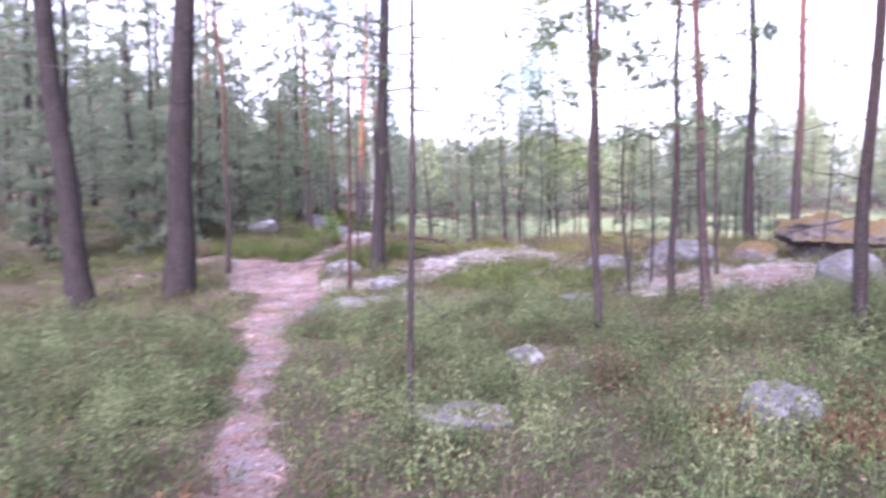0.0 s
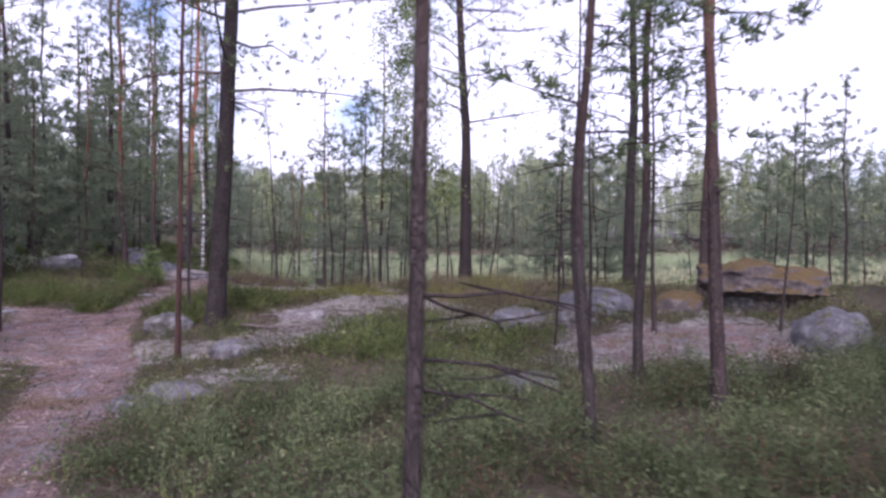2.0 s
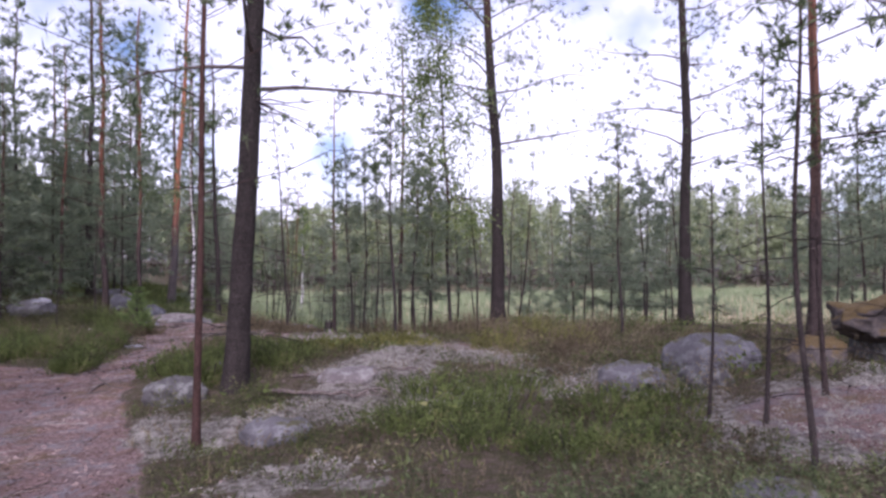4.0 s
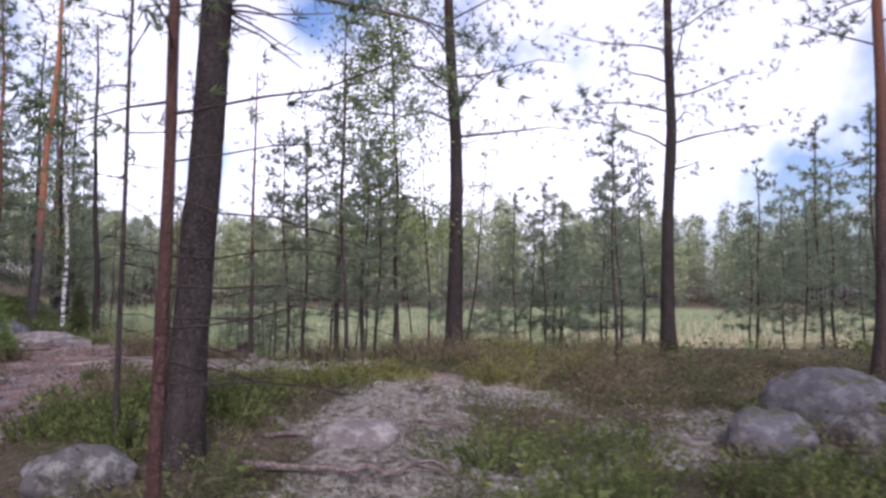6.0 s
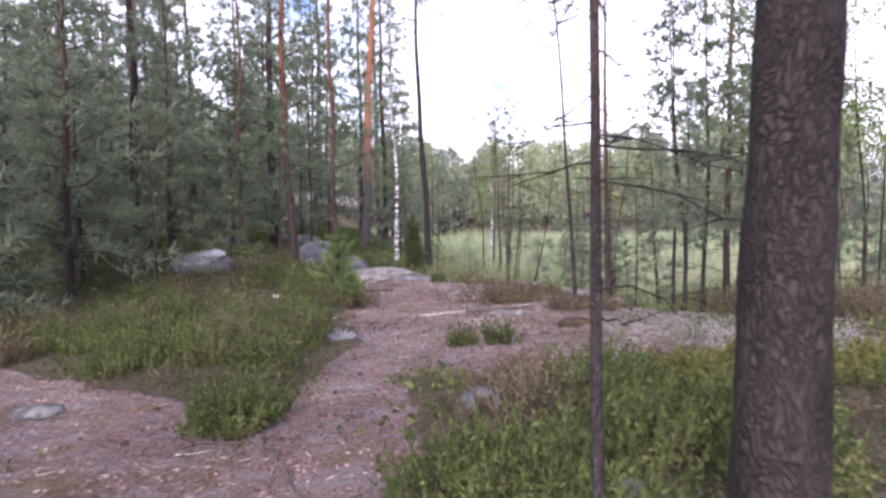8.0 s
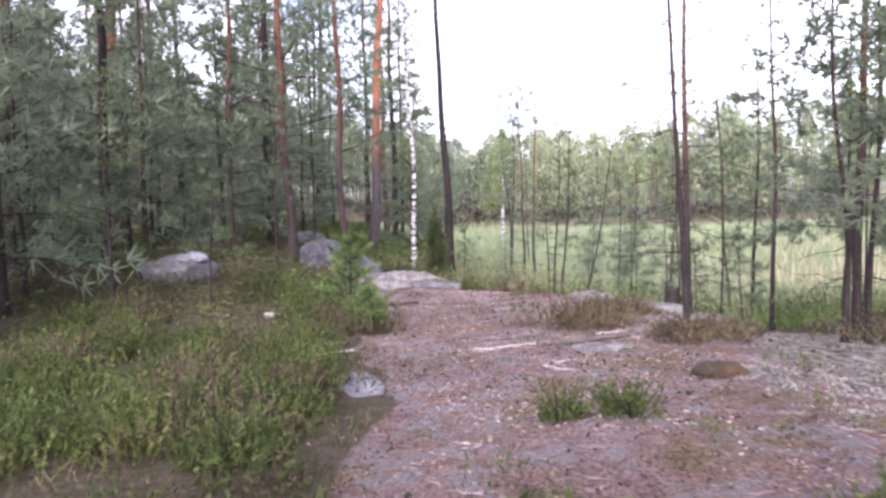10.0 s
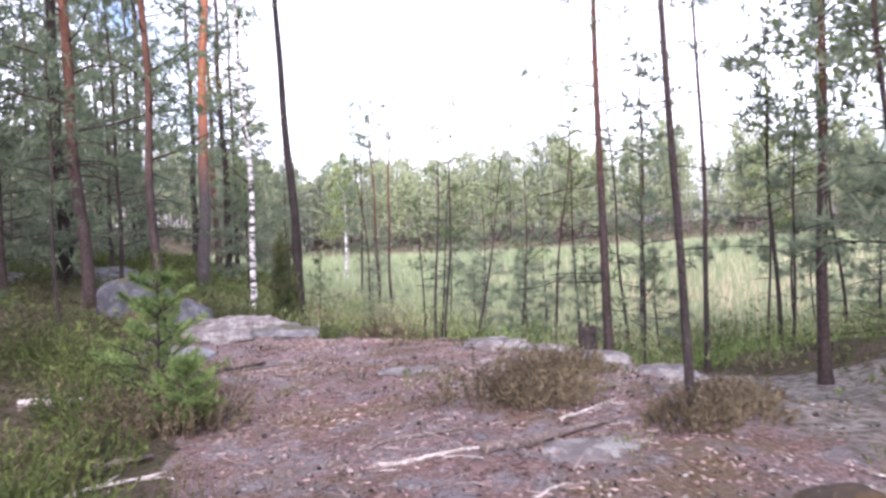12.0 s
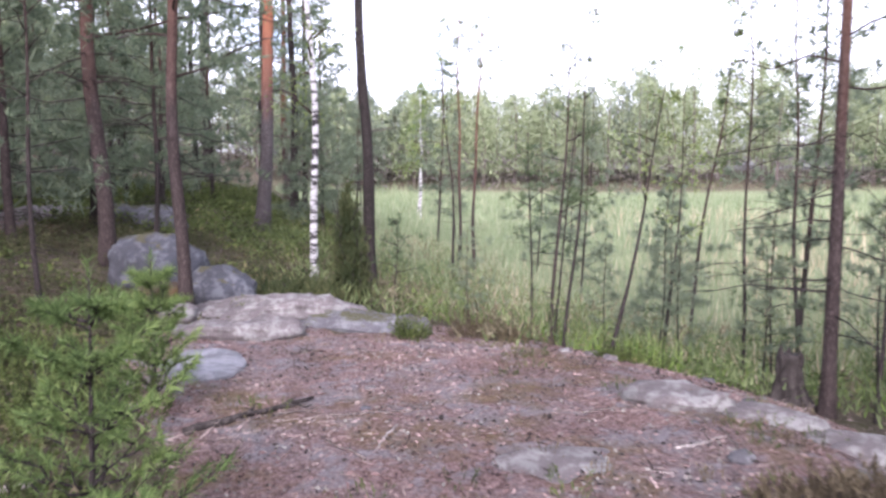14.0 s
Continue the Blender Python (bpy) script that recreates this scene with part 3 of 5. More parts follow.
pine(5.0, 22.5, 14, 0.17, "tall pine with orange upper trunk near the bog", (-0.03, 0.0), 0.30, 3.2, 40, 56, (0.14, 0.015), dead=4, dead_len=1.0, dead_from=0.3, bark_mat=PINE_BARK, seed=15, wobble=0.05, group="old pines")
pine(8.9, 20.5, 13, 0.15, "tall grey pine with sparse crown near the bog", (0.0, 0.0), 0.28, 2.3, 34, 40, (0.13, 0.015), dead=5, seed=16, wobble=0.04, group="old pines")
pine(7.4, 15.0, 12, 0.10, "slender pine leaning behind the overhanging rock", (0.035, 0.0), 0.32, 1.8, 26, 24, (0.13, 0.022), bark_mat=RED_BARK, seed=17, group="slim pines")
pine(5.96, 8.4, 14, 0.21, "tall pine with reddish bark by a grey boulder", (0.02, 0.0), 0.5, 3.0, 34, 28, bark_mat=RED_BARK, seed=18, group="old pines")
# slim pines close to the trail
pine(-0.19, 4.47, 7.0, 0.021, "slim young pine with dead twigs beside a flat stone", (0.015, 0.02), 0.5, 0.8, 18, 16, (0.10, 0.014), dead=18, dead_len=0.5, bark_mat=THIN_BARK, seed=21, aim=(-1.3, 1.3), sides=14, rings=70, wobble=0.006, group="slim pines")
pine(1.71, 7.64, 7.0, 0.042, SLIM, (0.012, 0.0), 0.30, 1.1, 26, 22, (0.11, 0.017), dead=12, dead_len=0.5, bark_mat=THIN_BARK, seed=22, group="slim pines")
pine(3.08, 9.45, 7.5, 0.05, SLIM, (-0.01, 0.0), 0.28, 1.2, 28, 24, (0.11, 0.017), dead=12, dead_len=0.6, bark_mat=THIN_BARK, seed=23, group="slim pines")
pine(3.03, 8.09, 8.0, 0.058, "slim pine with reddish upper stem", (-0.018, 0.0), 0.38, 1.1, 24, 20, (0.11, 0.017), dead=10, dead_len=0.5, bark_mat=RED_BARK, seed=24, group="slim pines")
pine(3.27, 11.0, 3.2, 0.022, "thin sapling pine with a bare stem", (0.0, 0.0), 0.62, 0.4, 10, 8, (0.08, 0.012), dead=8, dead_len=0.3, bark_mat=THIN_BARK, seed=25, group="slim pines")
pine(2.60, 9.70, 4.6, 0.024, "thin bare sapling pine with dead side twigs", (-0.01, 0.0), 0.42, 0.6, 14, 9, (0.08, 0.012), dead=14, dead_len=0.6, bark_mat=THIN_BARK, seed=26, group="slim pines")
pine(3.6, 6.12, 9.0, 0.06, SLIM, (0.012, 0.0), 0.55, 0.9, 16, 10, bark_mat=THIN_BARK, seed=27, group="slim pines")
pine(4.4, 6.5, 7.0, 0.035, SLIM, (-0.01, 0.0), 0.55, 0.8, 14, 10, bark_mat=THIN_BARK, seed=28, group="slim pines")
pine(5.75, 10.8, 2.4, 0.02, "thin crooked sapling before the overhanging rock", (0.06, 0.0), 0.55, 0.4, 8, 7, (0.08, 0.012), dead=5, dead_len=0.25, bark_mat=THIN_BARK, seed=29, wobble=0.05, group="slim pines")
pine(4.55, 11.7, 4.5, 0.03, "slim sapling pine before the rocks", (0.01, 0.0), 0.4, 0.6, 14, 9, (0.08, 0.013), dead=8, dead_len=0.4, bark_mat=RED_BARK, seed=30, group="slim pines")
pine(3.06, 11.5, 2.2, 0.018, "thin bare sapling among heather", (0.02, 0.0), 0.5, 0.45, 8, 7, (0.08, 0.012), dead=6, dead_len=0.3, bark_mat=THIN_BARK, seed=31, group="slim pines")
pine(-1.44, 12.3, 7.5, 0.036, "slim pine with rusty red bark and long dead branches", (0.014, 0.02), 0.27, 1.5, 26, 22, (0.10, 0.016), dead=11, dead_len=1.0, dead_from=0.12, bark_mat=RUSTY_BARK, aim=(-0.6, 1.5), seed=32, sides=16, rings=90, wobble=0.008, group="slim pines")
pine(-1.53, 14.72, 5.5, 0.024, "slim sapling pine rising from a heather mound", (0.006, 0.0), 0.42, 0.75, 14, 10, (0.085, 0.011), dead=16, dead_len=0.6, dead_from=0.15, bark_mat=THIN_BARK, aim=(-0.9, 2.6), seed=33, sides=10, rings=50, wobble=0.02, group="slim pines")

# the thick mottled trunk by the start
old_birch = thing("old_birch", 3.62, 5.2, gz(3.62, 5.2), "thick leaning birch with mottled grey and white bark", "tree")
bl = sway(13, (-0.012, 0.0), 0.03, 41)
trunk_mesh(bl, 13, 0.235, 28, 90, 0.10, flare=0.2, seed=41).build("trunk", MOTTLED_BARK, old_birch, smooth=True)
mark = Soup()
ang, zs = np.linspace(-2.0, -1.55, 9), np.linspace(1.10, 1.21, 7)
A_, Z_ = np.meshgrid(ang, zs, indexing="ij")
mid = bl(Z_.ravel())
mv = mid + np.stack([np.cos(A_.ravel()), np.sin(A_.ravel()), np.zeros(A_.size)], -1) * (0.226 + 0.004 * rng.random((A_.size, 1)))
i_, j_ = np.meshgrid(np.arange(8), np.arange(6), indexing="ij")
q_ = i_ * 7 + j_
mark.add(mv, np.stack([q_, q_ + 7, q_ + 8, q_, q_ + 8, q_ + 1], -1))
mark.build("trail_mark", MARK_PAINT, old_birch, "orange painted trail mark", smooth=True)


def birch(x, y, h, r, label, lean=(0.0, 0.0), start=0.35, reach=1.1, boughs=18, leaves=60, leaf=0.045, bark_mat=None, seed=1, wobble=0.06, hang=0.35, group="", name="birch_tree"):
    rg = np.random.default_rng(seed)
    tree = thing(name, x, y, gz(x, y), label, "tree", group)
    line = sway(h, lean, wobble, seed)
    trunk_mesh(line, h, r, 10, 30, 0.05, seed=seed, top=0.1).build("trunk", bark_mat or BIRCH_BARK, tree, smooth=True)
    wood, P, D = Soup(), [], []
    for k in range(boughs):
        u = (k + rg.random()) / boughs
        z = h * (start + (1 - start) * u)
        L = reach * (1 - 0.6 * u) * rg.uniform(0.5, 1.15)
        p = limb(wood, line(z), rg.random() * 6.283, rg.uniform(0.3, 0.9), L, max(0.004, r * 0.3 * (1 - u)), hang, rg=rg)
        t = rg.uniform(0.25, 1.0, leaves)
        base = np.stack([np.interp(t, np.linspace(0, 1, len(p)), p[:, c]) for c in range(3)], -1)
        P.append(base + rg.normal(size=base.shape) * [0.13, 0.13, 0.14] * L - np.outer(rg.random(leaves), [0, 0, hang * L * 0.6]))
        D.append(unit(rg.normal(size=base.shape) + [0, 0, -0.6]))
    tagged(wood.build("branch", THIN_BARK, tree, smooth=True), kind="stuff")
    s = Soup()
    P, D = np.concatenate(P), np.concatenate(D)
    s.leaves(P, D, leaf * rg.uniform(0.7, 1.3, len(P)), leaf * 0.8)
    s.build("crown", BIRCH_LEAVES, tree)
    return tree


birch(-2.55, 31.0, 9.5, 0.062, "white-barked birch with dark marks and a thin crown", (-0.008, 0.0), 0.22, 1.5, 22, 70, 0.05, seed=51, group="birches")
birch(4.2, 70.0, 9.0, 0.14, "distant birch with pale lower trunk in the bog", (0.0, 0.0), 0.35, 2.2, 22, 90, 0.13, seed=52, group="birches")
birch(6.3, 24.6, 6.0, 0.032, "slim leaning birch clump stem near the bog", (0.11, 0.0), 0.4, 0.9, 14, 45, 0.05, THIN_BARK, seed=53, group="birches")
birch(6.15, 24.9, 5.8, 0.03, "slim leaning birch clump stem near the bog", (0.07, 0.02), 0.4, 0.9, 14, 45, 0.05, THIN_BARK, seed=54, group="birches")
birch(4.6, 22.9, 5.0, 0.028, "slim birch stem leaning away from a pine", (-0.09, 0.0), 0.35, 0.9, 14, 45, 0.05, THIN_BARK, seed=55, group="birches")
birch(3.9, 22.9, 9.5, 0.05, "hanging birch with drooping blue-grey twigs behind a pine", (-0.04, 0.0), 0.28, 2.4, 48, 210, 0.07, THIN_BARK, seed=56, hang=0.7, group="birches")
# slim deciduous stems on the bog's edge
BOGSTEM = "thin crooked leafy stem on the bog's edge"
birch(0.25, 26.85, 2.9, 0.022, BOGSTEM + ", leaning", (0.22, 0.0), 0.5, 0.5, 9, 16, 0.04, THIN_BARK, seed=61, hang=0.1, group="bog stems")
birch(-0.05, 27.3, 3.8, 0.019, BOGSTEM + ", forked above", (0.06, 0.0), 0.62, 0.5, 8, 14, 0.04, THIN_BARK, seed=62, hang=0.1, group="bog stems")
birch(2.7, 30.0, 5.2, 0.032, BOGSTEM + ", leaning and leafy", (0.10, 0.0), 0.45, 0.7, 12, 40, 0.05, THIN_BARK, seed=63, hang=0.2, group="bog stems")
birch(1.26, 27.8, 3.2, 0.022, BOGSTEM, (0.03, 0.0), 0.4, 0.5, 10, 30, 0.04, THIN_BARK, seed=64, hang=0.15, group="bog stems")
birch(-0.05, 33.5, 5.0, 0.03, BOGSTEM + ", tall", (-0.05, 0.0), 0.55, 0.6, 9, 24, 0.05, THIN_BARK, seed=65, hang=0.15, group="bog stems")
birch(3.95, 25.8, 3.6, 0.022, BOGSTEM, (0.02, 0.0), 0.4, 0.6, 12, 40, 0.045, THIN_BARK, seed=66, hang=0.15, group="bog stems")
birch(4.1, 25.5, 3.8, 0.022, BOGSTEM, (0.06, 0.0), 0.4, 0.6, 12, 40, 0.045, THIN_BARK, seed=67, hang=0.15, group="bog stems")
birch(5.6, 26.2, 4.4, 0.028, BOGSTEM + ", bent", (-0.02, 0.0), 0.55, 0.5, 9, 20, 0.05, THIN_BARK, seed=68, wobble=0.1, group="bog stems")
# pines on the knoll and the bog's edge
BOGPINE = "small slim pine on the bog's edge"
pine(1.38, 25.3, 6.5, 0.058, "slim pine with reddish bark and bare low branches", (0.0, 0.0), 0.36, 1.1, 22, 12, (0.09, 0.013), dead=18, dead_len=1.0, dead_from=0.1, bark_mat=RED_BARK, seed=71, sides=14, rings=60, wobble=0.02, group="knoll pines")
pine(-0.09, 21.45, 4.7, 0.030, "slim pine with bent bare stem on the knoll", (-0.075, 0.0), 0.68, 0.55, 12, 10, (0.08, 0.012), dead=12, dead_len=0.35, bark_mat=THIN_BARK, seed=72, sides=12, rings=50, wobble=0.035, group="knoll pines")
pine(2.80, 23.55, 7.5, 0.06, "slender pine with orange stem at the knoll's foot", (0.012, 0.0), 0.5, 1.1, 18, 14, (0.09, 0.013), dead=8, dead_len=0.6, bark_mat=RED_BARK, seed=73, sides=14, rings=50, wobble=0.03, group="knoll pines")
pine(2.45, 24.95, 6.0, 0.035, BOGPINE, (-0.005, 0.0), 0.5, 0.7, 14, 10, (0.09, 0.013), dead=8, bark_mat=THIN_BARK, seed=74, group="bog pines")
pine(3.4, 28.5, 5.2, 0.03, BOGPINE, (-0.01, 0.0), 0.55, 0.7, 12, 10, (0.09, 0.013), dead=6, bark_mat=THIN_BARK, seed=75, group="bog pines")
pine(2.1, 27.6, 4.5, 0.022, BOGPINE, (-0.02, 0.0), 0.5, 0.7, 14, 10, (0.09, 0.013), dead=8, bark_mat=THIN_BARK, seed=76, group="bog pines")
pine(-0.14, 27.45, 3.0, 0.022, BOGPINE, (0.02, 0.0), 0.42, 0.55, 12, 10, (0.08, 0.012), dead=6, dead_len=0.35, bark_mat=RED_BARK, seed=77, group="bog pines")
pine(-0.04, 28.5, 2.2, 0.018, BOGPINE, (-0.01, 0.0), 0.45, 0.5, 10, 10, (0.08, 0.012), dead=4, dead_len=0.3, bark_mat=THIN_BARK, seed=78, group="bog pines")
pine(0.1, 28.1, 2.5, 0.018, BOGPINE, (0.08, 0.0), 0.5, 0.5, 10, 10, (0.08, 0.012), dead=4, dead_len=0.3, bark_mat=THIN_BARK, seed=79, group="bog pines")
pine(-1.62, 28.8, 1.1, 0.012, BOGPINE, (0.04, 0.0), 0.4, 0.35, 8, 8, (0.08, 0.012), dead=2, dead_len=0.2, bark_mat=THIN_BARK, seed=80, group="bog pines")
pine(1.3, 38.0, 6.6, 0.05, BOGPINE + ", bare below", (0.015, 0.0), 0.72, 0.9, 12, 10, (0.12, 0.02), dead=8, bark_mat=RED_BARK, seed=81, group="bog pines")
pine(1.0, 38.7, 6.5, 0.05, BOGPINE + ", bare below", (-0.005, 0.0), 0.72, 0.9, 12, 10, (0.12, 0.02), dead=8, bark_mat=RED_BARK, seed=82, group="bog pines")
pine(2.45, 27.75, 1.6, 0.015, BOGPINE, (0, 0), 0.2, 0.55, 12, 10, (0.08, 0.012), dead=2, dead_len=0.2, bark_mat=THIN_BARK, seed=83, group="bog pines")
pine(1.9, 25.4, 2.6, 0.02, BOGPINE, (0.01, 0), 0.3, 0.6, 12, 10, (0.08, 0.012), dead=3, dead_len=0.2, bark_mat=THIN_BARK, seed=84, group="bog pines")
pine(-1.72, 31.2, 9.0, 0.10, "slender leaning pine beside a juniper", (-0.03, 0.0), 0.72, 1.2, 14, 14, dead=5, bark_mat=PINE_BARK, seed=85, wobble=0.03, group="knoll pines")
# pines left of the knoll
pine(-4.95, 29.6, 13, 0.095, "pine with rusty red trunk behind boulders", (-0.02, 0.0), 0.2, 2.2, 40, 30, (0.14, 0.024), dead=14, dead_len=1.1, dead_from=0.15, bark_mat=RED_BARK, green=DARK_NEEDLES, seed=91, group="forest pines")
pine(-3.72, 27.6, 8.5, 0.065, "slim grey pine growing beside boulders", (-0.015, 0.0), 0.26, 1.7, 30, 26, (0.13, 0.022), dead=12, dead_len=0.8, bark_mat=RED_BARK, green=DARK_NEEDLES, seed=92, group="forest pines")
pine(-3.8, 37.9, 14, 0.165, "tall pine with bright orange upper trunk", (0.05, 0.0), 0.55, 2.0, 20, 16, dead=6, bark_mat=ORANGE_BARK, seed=93, group="forest pines")
pine(-6.0, 33.0, 13, 0.12, "grey pine in the dense forest edge", (0.0, 0.0), 0.16, 2.3, 40, 30, (0.15, 0.028), dead=10, dead_len=1.0, bark_mat=PINE_BARK, green=DARK_NEEDLES, seed=94, group="forest pines")
pine(-6.1, 23.7, 2.9, 0.025, "slim young pine rising from heather", (-0.01, 0.0), 0.3, 0.8, 14, 12, (0.09, 0.014), dead=8, dead_len=0.4, bark_mat=THIN_BARK, green=PINE_NEEDLES, seed=95, group="young pines")
pine(-5.1, 24.2, 1.7, 0.018, "small young pine among heather", (0.0, 0.0), 0.3, 0.5, 10, 12, (0.09, 0.014), dead=3, dead_len=0.2, bark_mat=THIN_BARK, seed=96, group="young pines")
pine(-4.72, 26.8, 3.2, 0.025, "slim young pine beside boulders", (-0.01, 0.0), 0.35, 0.7, 14, 12, (0.09, 0.013), dead=8, dead_len=0.4, bark_mat=THIN_BARK, green=DARK_NEEDLES, seed=97, group="young pines")
pine(-4.8, 31.5, 6.0, 0.04, "slim young pine in the forest edge", (0, 0), 0.14, 1.4, 28, 26, (0.14, 0.025), dead=6, bark_mat=THIN_BARK, green=DARK_NEEDLES, seed=98, group="young pines")
pine(-6.3, 30.4, 8.0, 0.06, "slim pine in the forest edge", (0, 0), 0.14, 1.7, 30, 28, (0.14, 0.025), dead=6, bark_mat=RED_BARK, green=DARK_NEEDLES, seed=99, group="young pines")
pine(-11.0, 36.5, 15, 0.2, "tall pine with orange trunk in the forest", (0, 0), 0.5, 2.2, 24, 18, (0.13, 0.022), dead=6, bark_mat=RED_BARK, green=DARK_NEEDLES, seed=100, group="forest pines")


def young_pine(x, y, h, label, spread=0.42, whorls=6, seed=5, per=34):
    """A bright sapling with whorls of brush-like shoots."""
    rg = np.random.default_rng(seed)
    tree = thing("young_pine", x, y, gz(x, y), label, "tree", "bright saplings")
    line = sway(h, (0.02, 0.0), 0.012, seed)
    trunk_mesh(line, h * 0.96, 0.016, 8, 24, 0.05, seed=seed).build("trunk", THIN_BARK, tree, smooth=True)
    wood, P, D = Soup(), [], []
    for w in range(whorls):
        z = h * (0.10 + 0.70 * w / (whorls - 1))
        for k in range(6):
            L = spread * (1.05 - 0.72 * w / (whorls - 1)) * rg.uniform(0.7, 1.15)
            p = limb(wood, line(z + rg.normal() * 0.01), k * 1.047 + w + rg.normal() * 0.2, rg.uniform(0.25, 0.7), L, 0.006, -0.15, 6, 5, rg)
            ends = [(p, 1.0)]
            for q in (2, 3, 4):
                ends.append((limb(wood, p[q], k * 1.047 + w + rg.choice([-0.9, 0.9]), 0.4, L * 0.38, 0.004, -0.1, 4, 4, rg), 0.7))
            for pts, dens in ends:
                n = int(per * 3.2 * dens)
                t = rg.uniform(0.3, 1.0, n)
                base = np.stack([np.interp(t, np.linspace(0, 1, len(pts)), pts[:, c]) for c in range(3)], -1)
                ax = unit(pts[-1] - pts[-2])
                P.append(base)
                D.append(unit(ax * 0.75 + rg.normal(size=base.shape) * 0.55))
    t = rg.uniform(0.55, 1.0, per * 6) * h
    P.append(line(t))
    D.append(unit(np.array([0, 0, 0.9]) + rg.normal(size=(len(t), 3)) * 0.5))
    wood.build("branch", THIN_BARK, tree, smooth=True)
    s = Soup()
    P, D = np.concatenate(P), np.concatenate(D)
    s.needles(P, D, 0.06 * rg.uniform(0.7, 1.2, len(P)), 0.0065)
    s.build("crown", FRESH_NEEDLES, tree)
    return tree


young_pine(-3.28, 23.15, 1.18, "bright green young pine sapling at the knoll's edge", 0.46, 5, 5, 22)
young_pine(-3.45, 25.0, 0.95, "bright green young pine behind heather", 0.35, 5, 6, 26)
young_pine(-3.05, 22.6, 0.5, "small bright pine seedling in heather", 0.3, 4, 8, 24)


def juniper(x, y, h, r, label, seed=3):
    rg = np.random.default_rng(seed)
    t = thing("juniper", x, y, gz(x, y), label, "shrub")
    w = Soup()
    P = []
    for k in range(16):
        p = limb(w, np.array([rg.normal() * 0.05, rg.normal() * 0.05, 0.0]), rg.random() * 6.28, rg.uniform(1.38, 1.55) if h > 1 else rg.uniform(0.5, 1.2), h * rg.uniform(0.5, 1.0), 0.012, 0.0, 6, 4, rg)
        s = rg.uniform(0.08, 1, 130)
        base = np.stack([np.interp(s, np.linspace(0, 1, 6), p[:, c]) for c in range(3)], -1)
        slim = (1.25 - 1.05 * np.clip(base[:, 2:3] / h, 0, 1)) if h > 1 else 1.0
        P.append(base * np.where(np.array([1, 1, 0]) > 0, slim, 1.0) + rg.normal(size=base.shape) * [r * 0.34, r * 0.34, 0.05] * np.where(np.array([1, 1, 0]) > 0, slim, 1.0))
    tagged(w.build("stems", THIN_BARK, t, smooth=True), kind="stuff")
    P = np.repeat(np.concatenate(P), 4, 0)
    D = unit(rg.normal(size=P.shape) * [0.5, 0.5, 0.4] + [0, 0, 0.9])
    c = Soup()
    c.needles(P, D, 0.09 * rg.uniform(0.6, 1.3, len(P)), 0.016)
    c.build("crown", JUNIPER_NEEDLES, t)
    return t


juniper(-2.11, 28.9, 1.6, 0.19, "dark upright columnar juniper beside a leaning pine", 3)
juniper(-2.65, 28.9, 0.5, 0.8, "low dark spreading juniper behind the rock shelf", 4)


# ---- wood at the edges: repeats of a few grown pines ----
def scatter_copies(models, spots, group):
    rg = np.random.default_rng(77)
    for (x, y) in spots:
        m = models[rg.integers(len(models))]
        k = rg.uniform(0.8, 1.2)
        o = copy_thing(m, Matrix.Translation((x, y, gz(x, y))) @ Matrix.Rotation(rg.uniform(0, 6.28), 4, "Z") @ Matrix.Scale(k, 4))
        tagged(o, group=group)


def spots(x0, x1, y0, y1, n, gap, keep, seed):
    rg = np.random.default_rng(seed)
    out = []
    for _ in range(n * 30):
        x, y = rg.uniform(x0, x1), rg.uniform(y0, y1)
        if len(out) < n and keep(x, y) and all((x - a) ** 2 + (y - b) ** 2 > gap * gap for a, b in out):
            out.append((x, y))
    return out


def on_land(x, y, edge=-2.0):
    return float(in_bog(np.array([x]), np.array([y]))[0]) < edge


FT = dict(needle=(0.20, 0.042), per=9, group="forest pines")
tall = [pine(-13, 24, 14, 0.15, "tall forest pine with dense dark crown", (0.01, 0), 0.2, 2.3, 40, 30, dead=10, dead_len=1.0, green=DARK_NEEDLES, seed=111, **FT),
        pine(-16, 31, 15, 0.17, "tall forest pine with orange upper trunk", (-0.01, 0), 0.34, 2.4, 34, 28, dead=12, dead_len=1.0, bark_mat=RED_BARK, green=DARK_NEEDLES, seed=112, **FT),
        pine(-9.5, 19.5, 12, 0.11, "forest pine with grey trunk and dead low branches", (0, 0.01), 0.16, 2.0, 36, 26, dead=10, dead_len=0.9, green=SOFT_NEEDLES, seed=113, **FT)]
bushy = [pine(-9.0, 27, 7.0, 0.06, "bushy young pine in the undergrowth", (0, 0), 0.08, 1.6, 34, 22, dead=4, bark_mat=THIN_BARK, green=SOFT_NEEDLES, seed=114, **FT),
         pine(-8.0, 22, 4.0, 0.04, "bushy young pine with soft green needles", (0, 0), 0.06, 1.3, 30, 24, dead=3, bark_mat=THIN_BARK, green=SOFT_NEEDLES, seed=115, **FT)]
clear = lambda x, y: on_land(x, y) and not (-7.2 < x < 5 and y < 36) and abs(x + 0.8 - (y - 34) * -0.12) > 2.2
scatter_copies(tall, spots(-34, -6.5, 13, 64, 50, 2.5, clear, 5), "forest pines")
scatter_copies(bushy, spots(-28, -7, 12, 56, 42, 2.1, clear, 6), "young forest pines")
scatter_copies(tall, spots(14, 46, -4, 17, 8, 4.0, clear, 7), "forest pines")
scatter_copies(bushy[1:], spots(11, 34, 10, 20, 9, 2.6, clear, 8), "young forest pines")
scatter_copies(tall, spots(-20, 20, -26, -6, 9, 4.0, on_land, 9), "forest pines")
